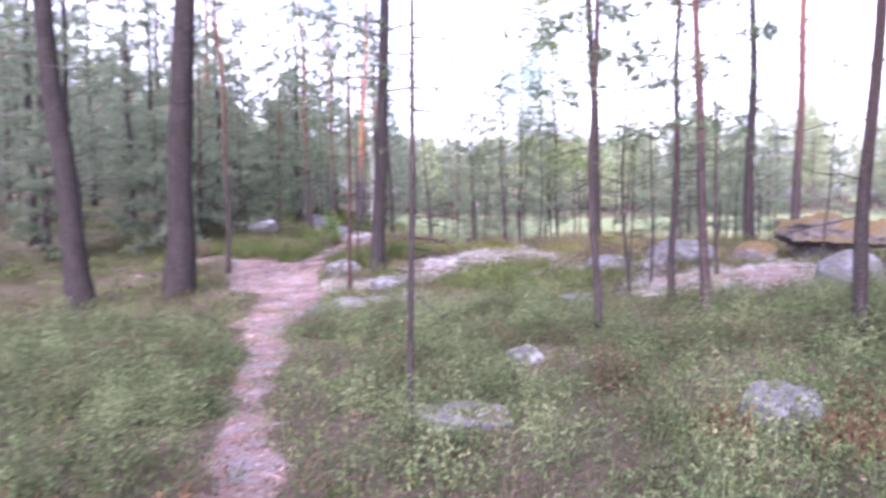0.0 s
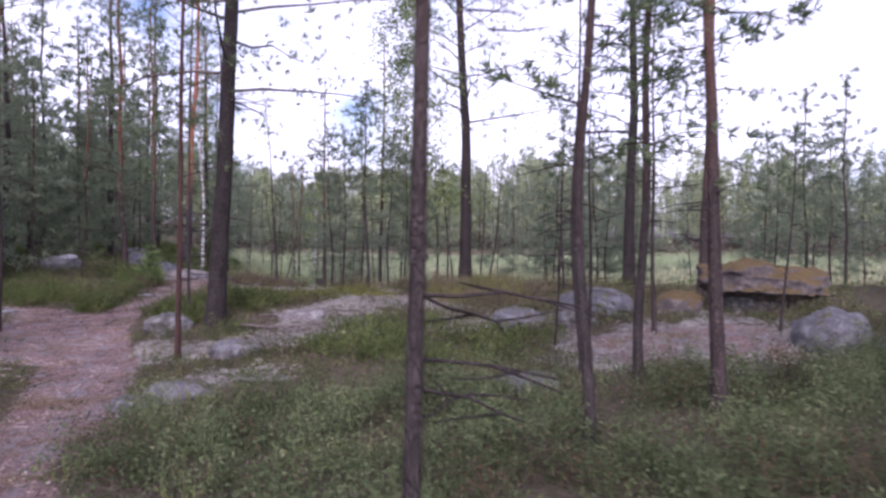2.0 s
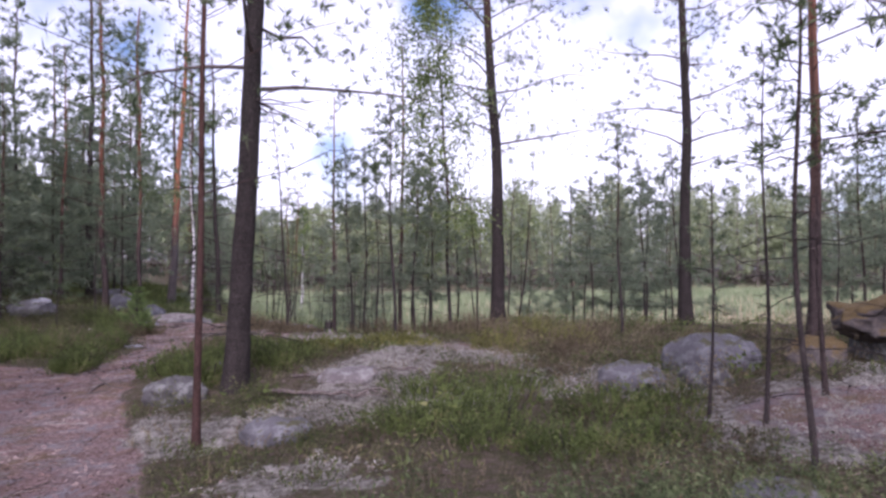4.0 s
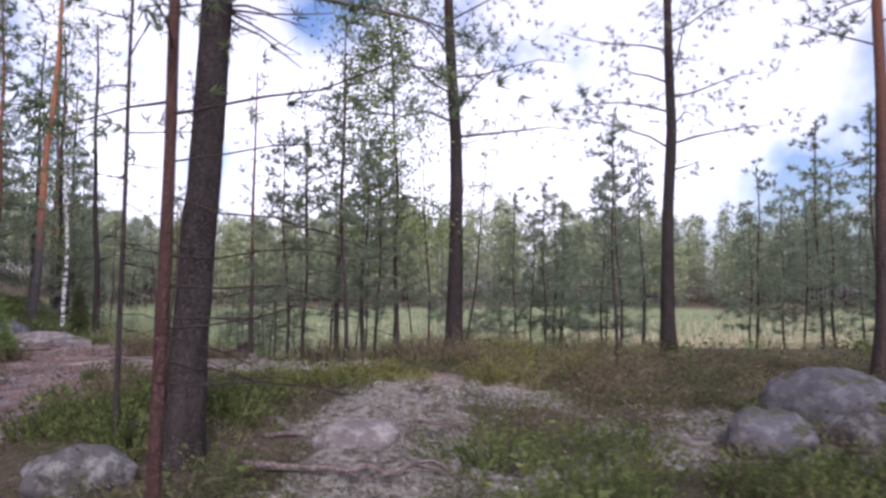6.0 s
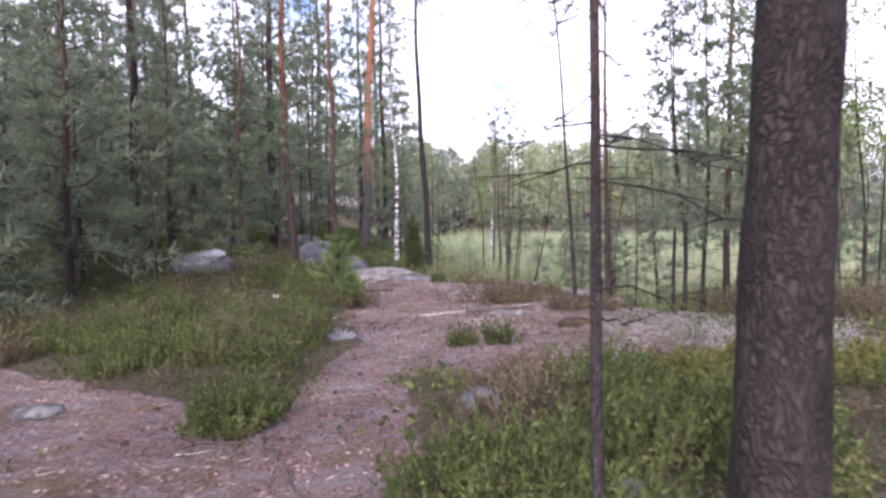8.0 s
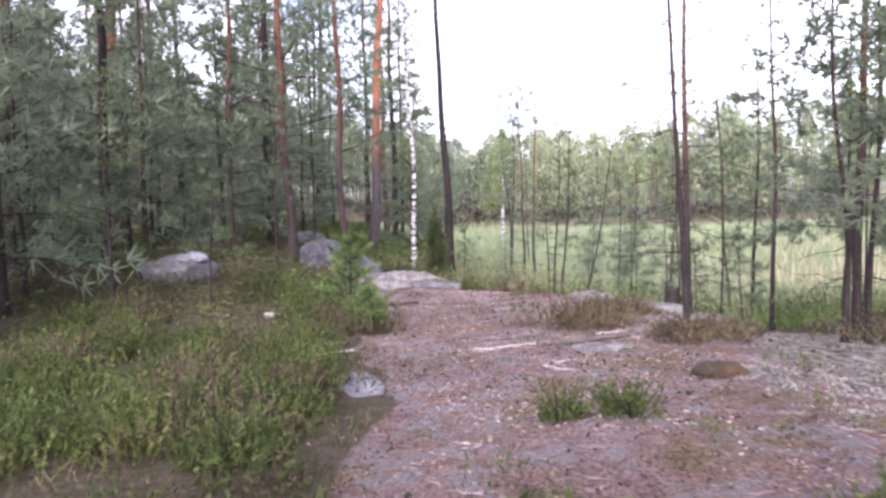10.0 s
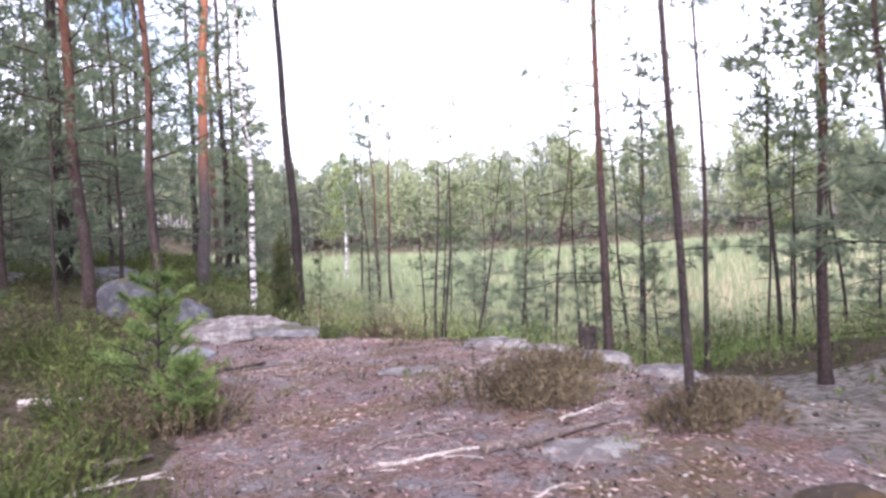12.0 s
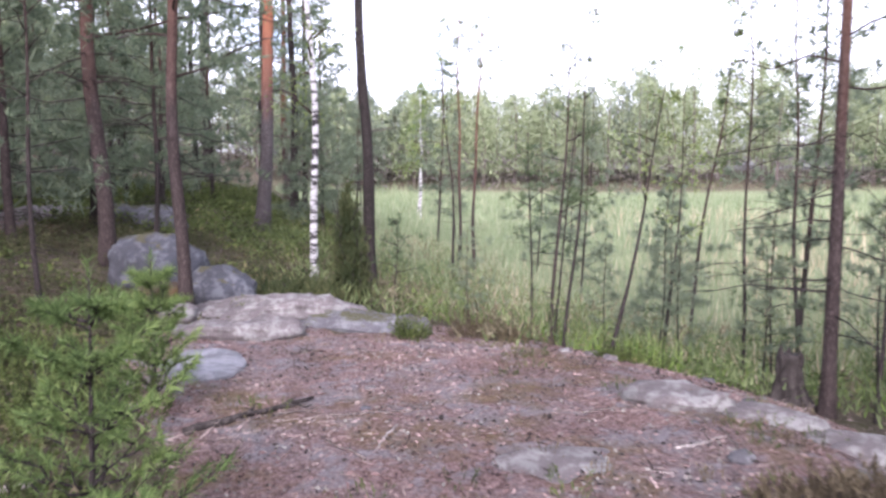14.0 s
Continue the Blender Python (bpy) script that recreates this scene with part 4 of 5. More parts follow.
for bx, by, bs in ((-7.6, 29.0, 0), (-8.6, 32.2, 0), (-6.9, 36.4, 1), (-9.6, 35.6, 0), (-7.4, 39.2, 0), (-10.2, 30.1, 1), (-5.4, 41.5, 0), (-8.2, 43.5, 0), (-7.9, 25.2, 1), (-6.8, 31.6, 1), (-8.9, 28.4, 1)):
    copy_thing(bushy[bs], Matrix.Translation((bx, by, gz(bx, by))) @ Matrix.Rotation(bx * 5, 4, "Z") @ Matrix.Scale(0.8 + 0.12 * (by % 4), 4))
for bx, by, bs in ((-3.2, 42.0, 0), (-3.0, 46.5, 2), (-4.6, 49.0, 0), (-6.3, 44.5, 2), (-3.9, 53.0, 1)):
    copy_thing(tall[bs], Matrix.Translation((bx, by, gz(bx, by))) @ Matrix.Rotation(bx * 3, 4, "Z") @ Matrix.Scale(0.85 + 0.1 * (by % 2), 4))
for bx, by, bs in ((-2.6, 40.6, 1), (-2.4, 43.5, 0), (-5.9, 37.4, 0)):
    copy_thing(bushy[bs], Matrix.Translation((bx, by, gz(bx, by))) @ Matrix.Rotation(bx * 4, 4, "Z") @ Matrix.Scale(0.8 + 0.12 * (by % 3), 4))
# slight pines in the wet ground between the land and the open bog
BT = dict(needle=(0.15, 0.03), per=10, green=SOFT_NEEDLES, bark_mat=THIN_BARK, wobble=0.06, group="bog pines")
bogs = [pine(9.2, 26.2, 4.6, 0.035, BOGPINE + ", sparse crown", (0.02, 0), 0.24, 1.05, 20, 17, dead=6, dead_len=0.5, seed=121, **BT),
        pine(7.6, 27.6, 3.6, 0.03, BOGPINE + ", soft crown", (-0.03, 0), 0.2, 1.0, 20, 17, dead=5, dead_len=0.4, seed=122, **BT),
        pine(11.2, 27.8, 5.8, 0.045, BOGPINE + ", taller crown", (0, 0), 0.28, 1.3, 26, 20, dead=6, dead_len=0.6, seed=123, **BT)]
wet = lambda x, y: -3 < float(in_bog(np.array([x]), np.array([y]))[0]) < 9 and not (-3.5 < x < 3.2 and y < 34)
scatter_copies(bogs, spots(2.5, 32, 17, 36, 42, 1.3, wet, 15), "bog pines")
scatter_copies(bogs, spots(-2, 7, 36, 70, 9, 2.0, wet, 16), "bog pines")
for bx, by, k in ((1.2, 27.3, 0.42), (0.55, 27.7, 0.36), (1.85, 26.7, 0.5), (-0.9, 27.9, 0.3), (2.6, 26.2, 0.55), (1.6, 28.6, 0.6)):
    copy_thing(bogs[1], Matrix.Translation((bx, by, gz(bx, by))) @ Matrix.Rotation(bx * 9, 4, "Z") @ Matrix.Scale(k, 4))
for bx, by, bs in ((1.22, 21.2, 3), (1.5, 21.3, 3), (6.4, 19.0, 2), (8.4, 21.4, 3), (5.0, 26.0, 3), (2.0, 20.4, 2), (2.7, 21.6, 3), (3.3, 22.6, 3)):
    o = copy_thing(bogs[bs - 2 if bs == 2 else 0], Matrix.Translation((bx, by, gz(bx, by))) @ Matrix.Rotation(bx * 7, 4, "Z") @ Matrix.Scale(0.85 + 0.1 * (by % 3), 4))


# ---- far woods round the bog ----
def far_woods():
    rg = np.random.default_rng(31)
    pines, leafy, scrub = Soup(), Soup(), Soup()
    n = 0
    while n < 880:
        a, d = rg.uniform(0, 6.283), rg.uniform(66, 104)
        x, y = 35 + math.cos(a) * d, 45 + math.sin(a) * d
        if on_land(x, y, 3.0) and math.hypot(x + 2, y - 15) > 55 and (y > 10 or n % 3 == 0):
            h = rg.uniform(7.5, 13.5) * (1 + 0.12 * math.sin(a * 5 + 1)) * (1 + 0.35 * float(ease(25, 70, x)))
            z = gz(x, y)
            leaf = vnoise(x * 0.05, y * 0.05, 4.0) + rg.normal() * 0.12 > 0.55
            s = leafy if leaf else pines
            s.tube(np.array([[x, y, z - 0.3], [x + rg.normal() * 0.2, y, z + h * 0.5], [x + rg.normal() * 0.4, y, z + h * 0.95]]), [0.11, 0.08, 0.03], 4, 1)
            m = 72
            u = rg.uniform(0.16 if leaf else 0.24, 1.0, m)
            w = (2.6 if leaf else 2.1) * np.sqrt(np.clip(1.08 - u, 0, 1)) * rg.uniform(0.4, 1.0, m)
            th = rg.uniform(0, 6.283, m)
            c = np.stack([x + w * np.cos(th), y + w * np.sin(th), z + h * u], -1)
            P = np.repeat(c, 7, 0) + rg.normal(size=(m * 7, 3)) * 0.26
            D = unit(rg.normal(size=P.shape) + [0, 0, 0.3])
            s.needles(P, D, 0.6 * rg.uniform(0.6, 1.3, len(P)), 0.22)
            P = np.array([x, y, z]) + rg.normal(size=(30, 3)) * [1.6, 1.6, 0] + np.outer(rg.uniform(0.1, 4.2, 30), [0, 0, 1])
            scrub.needles(P, unit(rg.normal(size=P.shape) * [1, 1, 0.6] + [0, 0, 0.7]), 0.9, 0.3)
            n += 1
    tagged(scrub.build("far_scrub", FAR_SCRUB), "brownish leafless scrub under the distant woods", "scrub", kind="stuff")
    tagged(pines.build("far_pine_wood", [HAZY_FAR_PINES, THIN_BARK]), "distant belt of pines beyond the bog, coloured paler for haze", "forest", kind="stuff")
    tagged(leafy.build("far_birch_wood", [HAZY_FAR_BIRCHES, DEAD_WOOD]), "distant belt of birches beyond the bog, green coloured paler for haze", "forest", kind="stuff")


far_woods()


# ---- rocks, moss and dead wood ----
def rock(x, y, rx, ry, rz, label, material, sink=0.35, turn=0.0, seed=1, rough=0.34, facets=0.25, name="boulder", z=None, level=4, tilt=(0.0, 0.0)):
    bm = bmesh.new()
    bmesh.ops.create_icosphere(bm, subdivisions=level, radius=1)
    v = np.array([p.co for p in bm.verts])
    n = fbm(v[:, 0] * 1.2 + seed * 3.1, v[:, 1] * 1.2, v[:, 2] * 1.2 + seed, 4) * 2 * rough
    n += (np.abs(fbm(v[:, 0] * 2.4 + seed, v[:, 1] * 2.4 + 7, v[:, 2] * 2.4, 3)) - 0.1) * facets
    w = v * (1 + n)[:, None]
    w[:, 2] = np.sign(w[:, 2]) * np.abs(w[:, 2]) ** 0.8
    w = w * (rx, ry, rz)
    k = 1.6 / max(rx, ry)
    amp = (0.12 if name == "flat_slab" else 0.55) * math.sqrt(rx * rz)
    w[:, 2] += amp * fbm(w[:, 0] * k * 1.3 + seed, w[:, 1] * k * 1.3, w[:, 2] * k + 3, 4) * (w[:, 2] > -rz * 0.5)
    w[:, 0] += amp * 0.7 * fbm(w[:, 0] * k + 9, w[:, 1] * k, w[:, 2] * k + seed, 3)
    w += v * ((0.34 if name == "rock_shelf" else 0.14) * math.sqrt(rx * rz) * (np.abs(fbm(v[:, 0] * 5 + seed, v[:, 1] * 5, v[:, 2] * 5, 3)) - 0.12 + 0.6 * np.abs(fbm(v[:, 0] * 13, v[:, 1] * 13 + seed, v[:, 2] * 13, 2))) * (1.0 if name != "flat_slab" else 0.2))[:, None]
    for p, q in zip(bm.verts, w):
        p.co = q
    me = bpy.data.meshes.new(name)
    for f in bm.faces:
        f.smooth = True
    bm.to_mesh(me)
    bm.free()
    me.materials.append(material)
    ob = new(name, me)
    ob.matrix_world = pose(x, y, (gz(x, y) if z is None else z) + rz * (1 - 2 * sink), *tilt, turn)
    return tagged(ob, label, "rock")


rock(1.99, 4.2, 0.24, 0.22, 0.22, "grey lichen-spotted boulder among bilberry", GRANITE, 0.38, 20, 1, 0.25)
rock(0.12, 4.72, 0.36, 0.22, 0.10, "flat pale stone at a slim pine's foot", GRANITE, 0.35, -15, 2)
rock(-1.76, 14.1, 0.36, 0.25, 0.17, "dark broken rock beside the trail", DARK_ROCK, 0.3, 10, 3, 0.35, 0.5)
rock(-0.78, 12.3, 0.32, 0.24, 0.13, "low grey stone in moss", GRANITE, 0.35, 0, 4)
rock(0.2, 14.3, 0.4, 0.26, 0.13, "low pale lichen-covered outcrop", PINK_ROCK, 0.5, 15, 5, 0.3)
rock(-1.18, 9.95, 0.32, 0.24, 0.13, "grey stone beside the trail", GRANITE, 0.42, 30, 6)
rock(-1.55, 9.75, 0.18, 0.15, 0.09, "small grey stone on the trail's edge", GRANITE, 0.45, 0, 7)
rock(3.1, 13.0, 0.40, 0.3, 0.2, "round stone above a dark hollow", GRANITE, 0.3, 0, 8)
rock(3.9, 12.75, 0.35, 0.28, 0.16, "dark stone beside a hollow", DARK_ROCK, 0.4, 40, 9, 0.3, 0.4)
rock(4.6, 13.6, 0.58, 0.5, 0.36, "grey rounded boulder near rocks", GRANITE, 0.35, 0, 10, 0.2)
rock(1.85, 9.2, 0.30, 0.24, 0.14, "grey stone among heather", GRANITE, 0.35, 15, 11)
rock(0.75, 6.4, 0.20, 0.17, 0.13, "dark stone hidden in bilberry", DARK_ROCK, 0.5, 15, 12)
rock(5.6, 9.8, 0.46, 0.4, 0.30, "grey granite boulder on a needle slope", GRANITE, 0.3, 20, 13, 0.2)
rock(6.2, 9.2, 0.5, 0.42, 0.3, "dark boulder beside a grey one", DARK_ROCK, 0.4, 0, 14, 0.25)
rock(7.15, 13.0, 1.0, 0.7, 0.29, "long overhanging slab of rock topped with rusty moss", MOSSY_ROCK, 0.5, -25, 15, 0.40, 0.40, "overhanging_rock", z=gz(7.2, 13.3) + 0.50, level=5, tilt=(0, 2))
rock(7.35, 13.35, 0.8, 0.62, 0.42, "dark rock base under the overhanging slab", DARK_ROCK, 0.4, 22, 16, 0.25, 0.3)
rock(5.85, 13.2, 0.4, 0.3, 0.26, "broken tan rock beside the overhanging slab", MOSSY_ROCK, 0.35, 0, 17, 0.35, 0.4)
rock(-6.0, 25.8, 0.55, 0.42, 0.25, "grey granite boulder in heather", GRANITE, 0.28, 10, 18, 0.18)
rock(-5.75, 25.7, 0.24, 0.17, 0.09, "flat pale stone lying on a boulder", PALE_SLAB, 0.5, 0, 19, z=gz(-6.0, 25.8) + 0.33)
rock(-4.2, 28.6, 0.50, 0.42, 0.36, "large slate-grey boulder behind the rock shelf", SLATE, 0.28, 15, 20, 0.2)
rock(-3.5, 28.45, 0.42, 0.32, 0.27, "dark grey boulder beside a slim pine", SLATE, 0.3, -10, 21, 0.25, 0.3)
rock(-4.0, 27.95, 0.26, 0.2, 0.16, "brown mossy stone before a boulder", MOSS_BALL, 0.35, 0, 22, 0.2)
rock(-3.75, 27.3, 0.18, 0.15, 0.12, "round pale stone at the rock shelf", PINK_ROCK, 0.35, 0, 23, 0.15)
rock(-2.95, 27.9, 0.95, 0.5, 0.19, "low pale bedrock shelf on the knoll", PINK_ROCK, 0.42, 5, 24, 0.3, 0.3, "rock_shelf", level=5)
rock(-2.2, 27.7, 0.85, 0.42, 0.14, "low lichen-grey bedrock shelf sloping to the bog", GRANITE, 0.45, -12, 25, 0.3, 0.3, "rock_shelf", level=5)
rock(-3.2, 27.0, 0.62, 0.3, 0.11, "cracked pinkish bedrock step", PINK_ROCK, 0.45, 8, 26, 0.35, 0.4, "rock_shelf")
rock(-3.35, 26.0, 0.34, 0.42, 0.06, "flat smooth grey slab flush with the litter", PALE_SLAB, 0.5, 12, 27, 0.15, name="flat_slab")
rock(-2.97, 20.6, 0.20, 0.62, 0.03, "smooth grey slab flush with the litter beside heather", PALE_SLAB, 0.66, 8, 41, 0.45, name="flat_slab")
rock(-1.0, 21.0, 0.30, 0.22, 0.035, "flat lichen-grey bedrock flush with the litter", PINK_ROCK, 0.64, 20, 42, 0.6, name="flat_slab")
rock(-1.2, 23.7, 0.36, 0.22, 0.035, "flat lichen-grey bedrock flush with the litter", PINK_ROCK, 0.68, -15, 43, 0.6, name="flat_slab")
rs = np.random.default_rng(66)
for k in range(20):
    sx, sy, sr = rs.uniform(-2.6, 0.9), rs.uniform(20.5, 27), rs.uniform(0.025, 0.07)
    rock(sx, sy, sr * 1.3, sr, sr * 0.55, "small pale stone lying in needle litter", (PINK_ROCK, GRANITE)[k % 2], 0.35, k * 37, 500 + k, 0.3, name="stone", level=2)
rock(0.75, 23.2, 0.40, 0.24, 0.09, "pale lichen-covered rock ridge", PINK_ROCK, 0.55, -28, 44, 0.5, name="rock_shelf")
rock(-0.3, 24.55, 0.36, 0.2, 0.09, "pale lichen-covered rock ridge", PINK_ROCK, 0.58, -25, 29, 0.5, name="rock_shelf")
rock(0.15, 24.25, 0.3, 0.18, 0.08, "pale lichen-covered rock ridge", PINK_ROCK, 0.58, -30, 30, 0.5, name="rock_shelf")
rock(0.4, 23.7, 0.34, 0.2, 0.08, "pale lichen-covered rock ridge", PINK_ROCK, 0.58, -30, 40, 0.5, name="rock_shelf")
rock(-4.9, 17.6, 0.2, 0.16, 0.06, "small dark flat stone on the trail", DARK_ROCK, 0.45, 0, 33)
rock(-1.36, 15.0, 0.09, 0.08, 0.11, "grey stone at a sapling's foot in heather", GRANITE, 0.25, 0, 34)
rock(-1.7, 16.6, 0.22, 0.16, 0.12, "grey stone half hidden in heather", GRANITE, 0.3, 0, 35)
rock(-5.6, 34.0, 0.8, 0.6, 0.3, "grey boulder on the forest slope", GRANITE, 0.4, 0, 36)
rock(-7.5, 35.5, 1.0, 0.7, 0.22, "pale bedrock on the forest slope", PINK_ROCK, 0.45, 0, 37)
tagged(rock(-0.44, 19.92, 0.20, 0.13, 0.065, "low mound of rusty brown moss on litter", MOSS_BALL, 0.35, -8, 38, 0.15, name="moss_mound"), category="moss")

def stump():
    x, y = 1.27, 25.6
    t = thing("tree_stump", x, y, gz(x, y), "dark weathered broken tree stump with flared roots", "stump")
    s = Soup()
    z = np.linspace(-0.1, 0.42, 26)
    r = 0.095 * (1 + 1.1 * np.exp(-np.maximum(z, 0) / 0.11))
    s.tube(np.stack([z * -0.04, z * 0.02, z], -1), r, 30, relief=lambda a, i, p: 1 + 0.16 * np.sin(a * 5 + 1) * np.exp(-p[:, 2:3] / 0.15) + 0.16 * (vnoise(np.cos(a) * 4, np.sin(a) * 4, p[:, 2:3] * 3) - 0.5))
    s.build("stump_body", STUMP_WOOD, t, smooth=True)
    for k in range(5):
        a = k * 1.25
        q = Soup()
        q.tube(np.array([[0.08 * math.cos(a), 0.08 * math.sin(a), 0.35], [0.085 * math.cos(a), 0.085 * math.sin(a), 0.42 + 0.015 * (k % 3)], [0.08 * math.cos(a), 0.08 * math.sin(a), 0.44 + 0.025 * (k % 3)]]), [0.03, 0.022, 0.006], 5)
        q.build("splinter", STUMP_WOOD, t)


stump()


def fallen_branch(x0, y0, x1, y1, r, label, twigs=3, seed=1, material=None, lift=0.0, name="fallen_branch"):
    rg = np.random.default_rng(seed)
    n = 12
    u = np.linspace(0, 1, n)
    x, y = x0 + (x1 - x0) * u, y0 + (y1 - y0) * u
    L = math.hypot(x1 - x0, y1 - y0)
    nx, ny = -(y1 - y0) / L, (x1 - x0) / L
    off = np.cumsum(rg.normal(size=n)) * 0.02 * L
    off -= off[0] + (off[-1] - off[0]) * u
    x, y = x + nx * off, y + ny * off
    z = height(x, y) + r * 0.7 + lift * u
    t = thing(name, x0, y0, gz(x0, y0), label, "branch", "fallen branches")
    o = np.array([x0, y0, gz(x0, y0)])
    s = Soup()
    p = np.stack([x, y, z], -1) - o
    s.tube(p, r * (1 - 0.65 * u) + 0.001, 8, relief=lambda a, i, q: 1 + 0.25 * (vnoise(a * 2 + seed, i * 0.9) - 0.5))
    s.build("stem", material or DEAD_WOOD, t, smooth=True)
    for k in range(twigs):
        q = p[rg.integers(3, n - 2)]
        w = Soup()
        limb(w, q, math.atan2(y1 - y0, x1 - x0) + rg.choice([-0.7, 0.7]) + rg.normal() * 0.2, 0.03, L * rg.uniform(0.15, 0.35), r * 0.45, 0.02, 5, 5, rg)
        w.build("twig", material or DEAD_WOOD, t, smooth=True)


PALE_WOOD = bark("bleached_wood", (0.42, 0.38, 0.35), (0.22, 0.19, 0.17), None, (1, 2), 30.0)
fallen_branch(-3.2, 24.55, -2.5, 25.1, 0.027, "dark crooked dead branch on needle litter", 3, 1, STUMP_WOOD)
fallen_branch(-3.1, 24.7, -2.4, 24.95, 0.010, "thin dead twig on needle litter", 1, 2)
fallen_branch(-2.4, 24.75, -1.75, 24.75, 0.010, "thin brown dead twig on litter", 3, 3)
fallen_branch(-2.1, 21.55, -1.35, 21.75, 0.016, "thin dead branch lying across the trail", 2, 4)
fallen_branch(-2.05, 21.3, -1.2, 21.2, 0.016, "bleached dead branch lying across the trail", 1, 5, PALE_WOOD)
fallen_branch(-1.5, 21.15, -0.65, 21.35, 0.035, "flat piece of dark bark on litter", 1, 6)
fallen_branch(-0.9, 21.55, -0.35, 21.9, 0.012, "thin bleached branch on litter", 2, 7, PALE_WOOD)
fallen_branch(-1.58, 20.5, -1.38, 20.2, 0.014, "short bleached forked stick on litter", 1, 8, PALE_WOOD)
fallen_branch(-1.5, 20.5, -1.25, 20.62, 0.008, "thin bleached twig on litter", 0, 9, PALE_WOOD)
fallen_branch(-0.05, 20.2, 0.35, 19.5, 0.010, "bleached twig on pale litter", 3, 10, PALE_WOOD)
fallen_branch(-4.35, 23.75, -3.75, 23.85, 0.035, "grey weathered log end in heather", 0, 11, PALE_WOOD, name="fallen_log")
fallen_branch(-4.2, 21.95, -3.2, 22.1, 0.04, "dark rotten log beside heather", 2, 12, name="fallen_log")
fallen_branch(-4.0, 21.7, -3.1, 21.8, 0.02, "grey dead branch beside heather", 2, 13, PALE_WOOD)
fallen_branch(-2.75, 14.9, -3.05, 16.6, 0.014, "dark dead branch along the trail's edge", 2, 14)
fallen_branch(-0.75, 14.1, 0.45, 13.2, 0.03, "long dead branch leaning from a pine's foot", 5, 15, lift=0.12)
fallen_branch(-0.5, 14.6, 1.0, 14.0, 0.02, "grey dead branch over pale lichen", 4, 16, lift=0.15)
fallen_branch(-2.4, 15.0, -3.6, 17.4, 0.008, "thin twig on the trail", 1, 17)
fallen_branch(4.0, 9.6, 5.2, 9.3, 0.02, "dead branch on a needle slope", 4, 18)
fallen_branch(-3.0, 10.9, -2.4, 11.6, 0.010, "thin twig on the pink trail", 2, 19)


rt = np.random.default_rng(88)
for k in range(62):
    tx, ty, ta, tl = rt.uniform(-2.7, 0.6), rt.uniform(18.5, 27), rt.uniform(0, 6.28), rt.uniform(0.12, 0.5)
    if k > 24:
        tx, ty = rt.uniform(-3.6, -2.3), rt.uniform(10.5, 17)
    fallen_branch(tx, ty, tx + tl * math.cos(ta), ty + tl * math.sin(ta), rt.uniform(0.004, 0.008), "small dead twig lying on needle litter", int(rt.integers(0, 3)), 100 + k, PALE_WOOD if k % 3 == 0 else None, name="twig")

# ---- shrubs ----
def shoots(s, cx, cy, rx, ry, h, n, rg, leaflet=0.022, width=0.009, per=11, slot=0, origin=None, upright=1.2):
    """Upright heather shoots with short leaflets."""
    a, q = rg.uniform(0, 6.283, n), np.sqrt(rg.random(n))
    px, py = q * np.cos(a), q * np.sin(a)
    dome = np.sqrt(np.clip(1.05 - q * q, 0.05, 1))
    x, y = cx + px * rx, cy + py * ry
    z = height(x, y)
    base = np.stack([x, y, z], -1) - (origin if origin is not None else 0)
    d = unit(np.stack([px * 0.85, py * 0.85, np.full(n, upright)], -1) + rg.normal(size=(n, 3)) * 0.2)
    L = h * dome * rg.uniform(0.6, 1.15, n)
    s.needles(base, d, L, 0.006, slot)
    t = rg.uniform(0.22, 1.0, (n, per))
    P = base[:, None] + d[:, None] * (L[:, None] * t)[..., None]
    D = unit(d[:, None] * 0.9 + rg.normal(size=(n, per, 3)) * 0.6)
    s.needles(P.reshape(-1, 3), D.reshape(-1, 3), leaflet * rg.uniform(0.7, 1.5, n * per), width, slot)


def heather_shrub(x, y, rx, ry, h, label, material=None, seed=1, n=150, leaflet=0.032, width=0.013, per=15):
    """A shrub: woody stems and a domed mass of leafy shoots."""
    rg = np.random.default_rng(seed + 900)
    o = np.array([x, y, gz(x, y)])
    shrub = thing("heather_shrub", x, y, o[2], label, "shrub", "heather shrubs")
    s = Soup()
    for k in range(5):
        shoots(s, x + rg.uniform(-0.45, 0.45) * rx, y + rg.uniform(-0.45, 0.45) * ry, rx * 0.65, ry * 0.65, h * rg.uniform(0.75, 1.1), n // 4, rg, leaflet, width, per, 0, o)
    tagged(s.build("foliage", material or HEATHER, shrub), kind="stuff")
    w = Soup()
    for k in range(9):
        a, q = rg.uniform(0, 6.283), rg.uniform(0, 0.5)
        limb(w, np.array([q * rx * math.cos(a), q * ry * math.sin(a), 0.0]), a, rg.uniform(0.7, 1.4), h * rg.uniform(0.5, 0.85), 0.004, 0.0, 4, 4, rg)
    tagged(w.build("stem", THIN_BARK, shrub, smooth=True), kind="stuff")
    return shrub


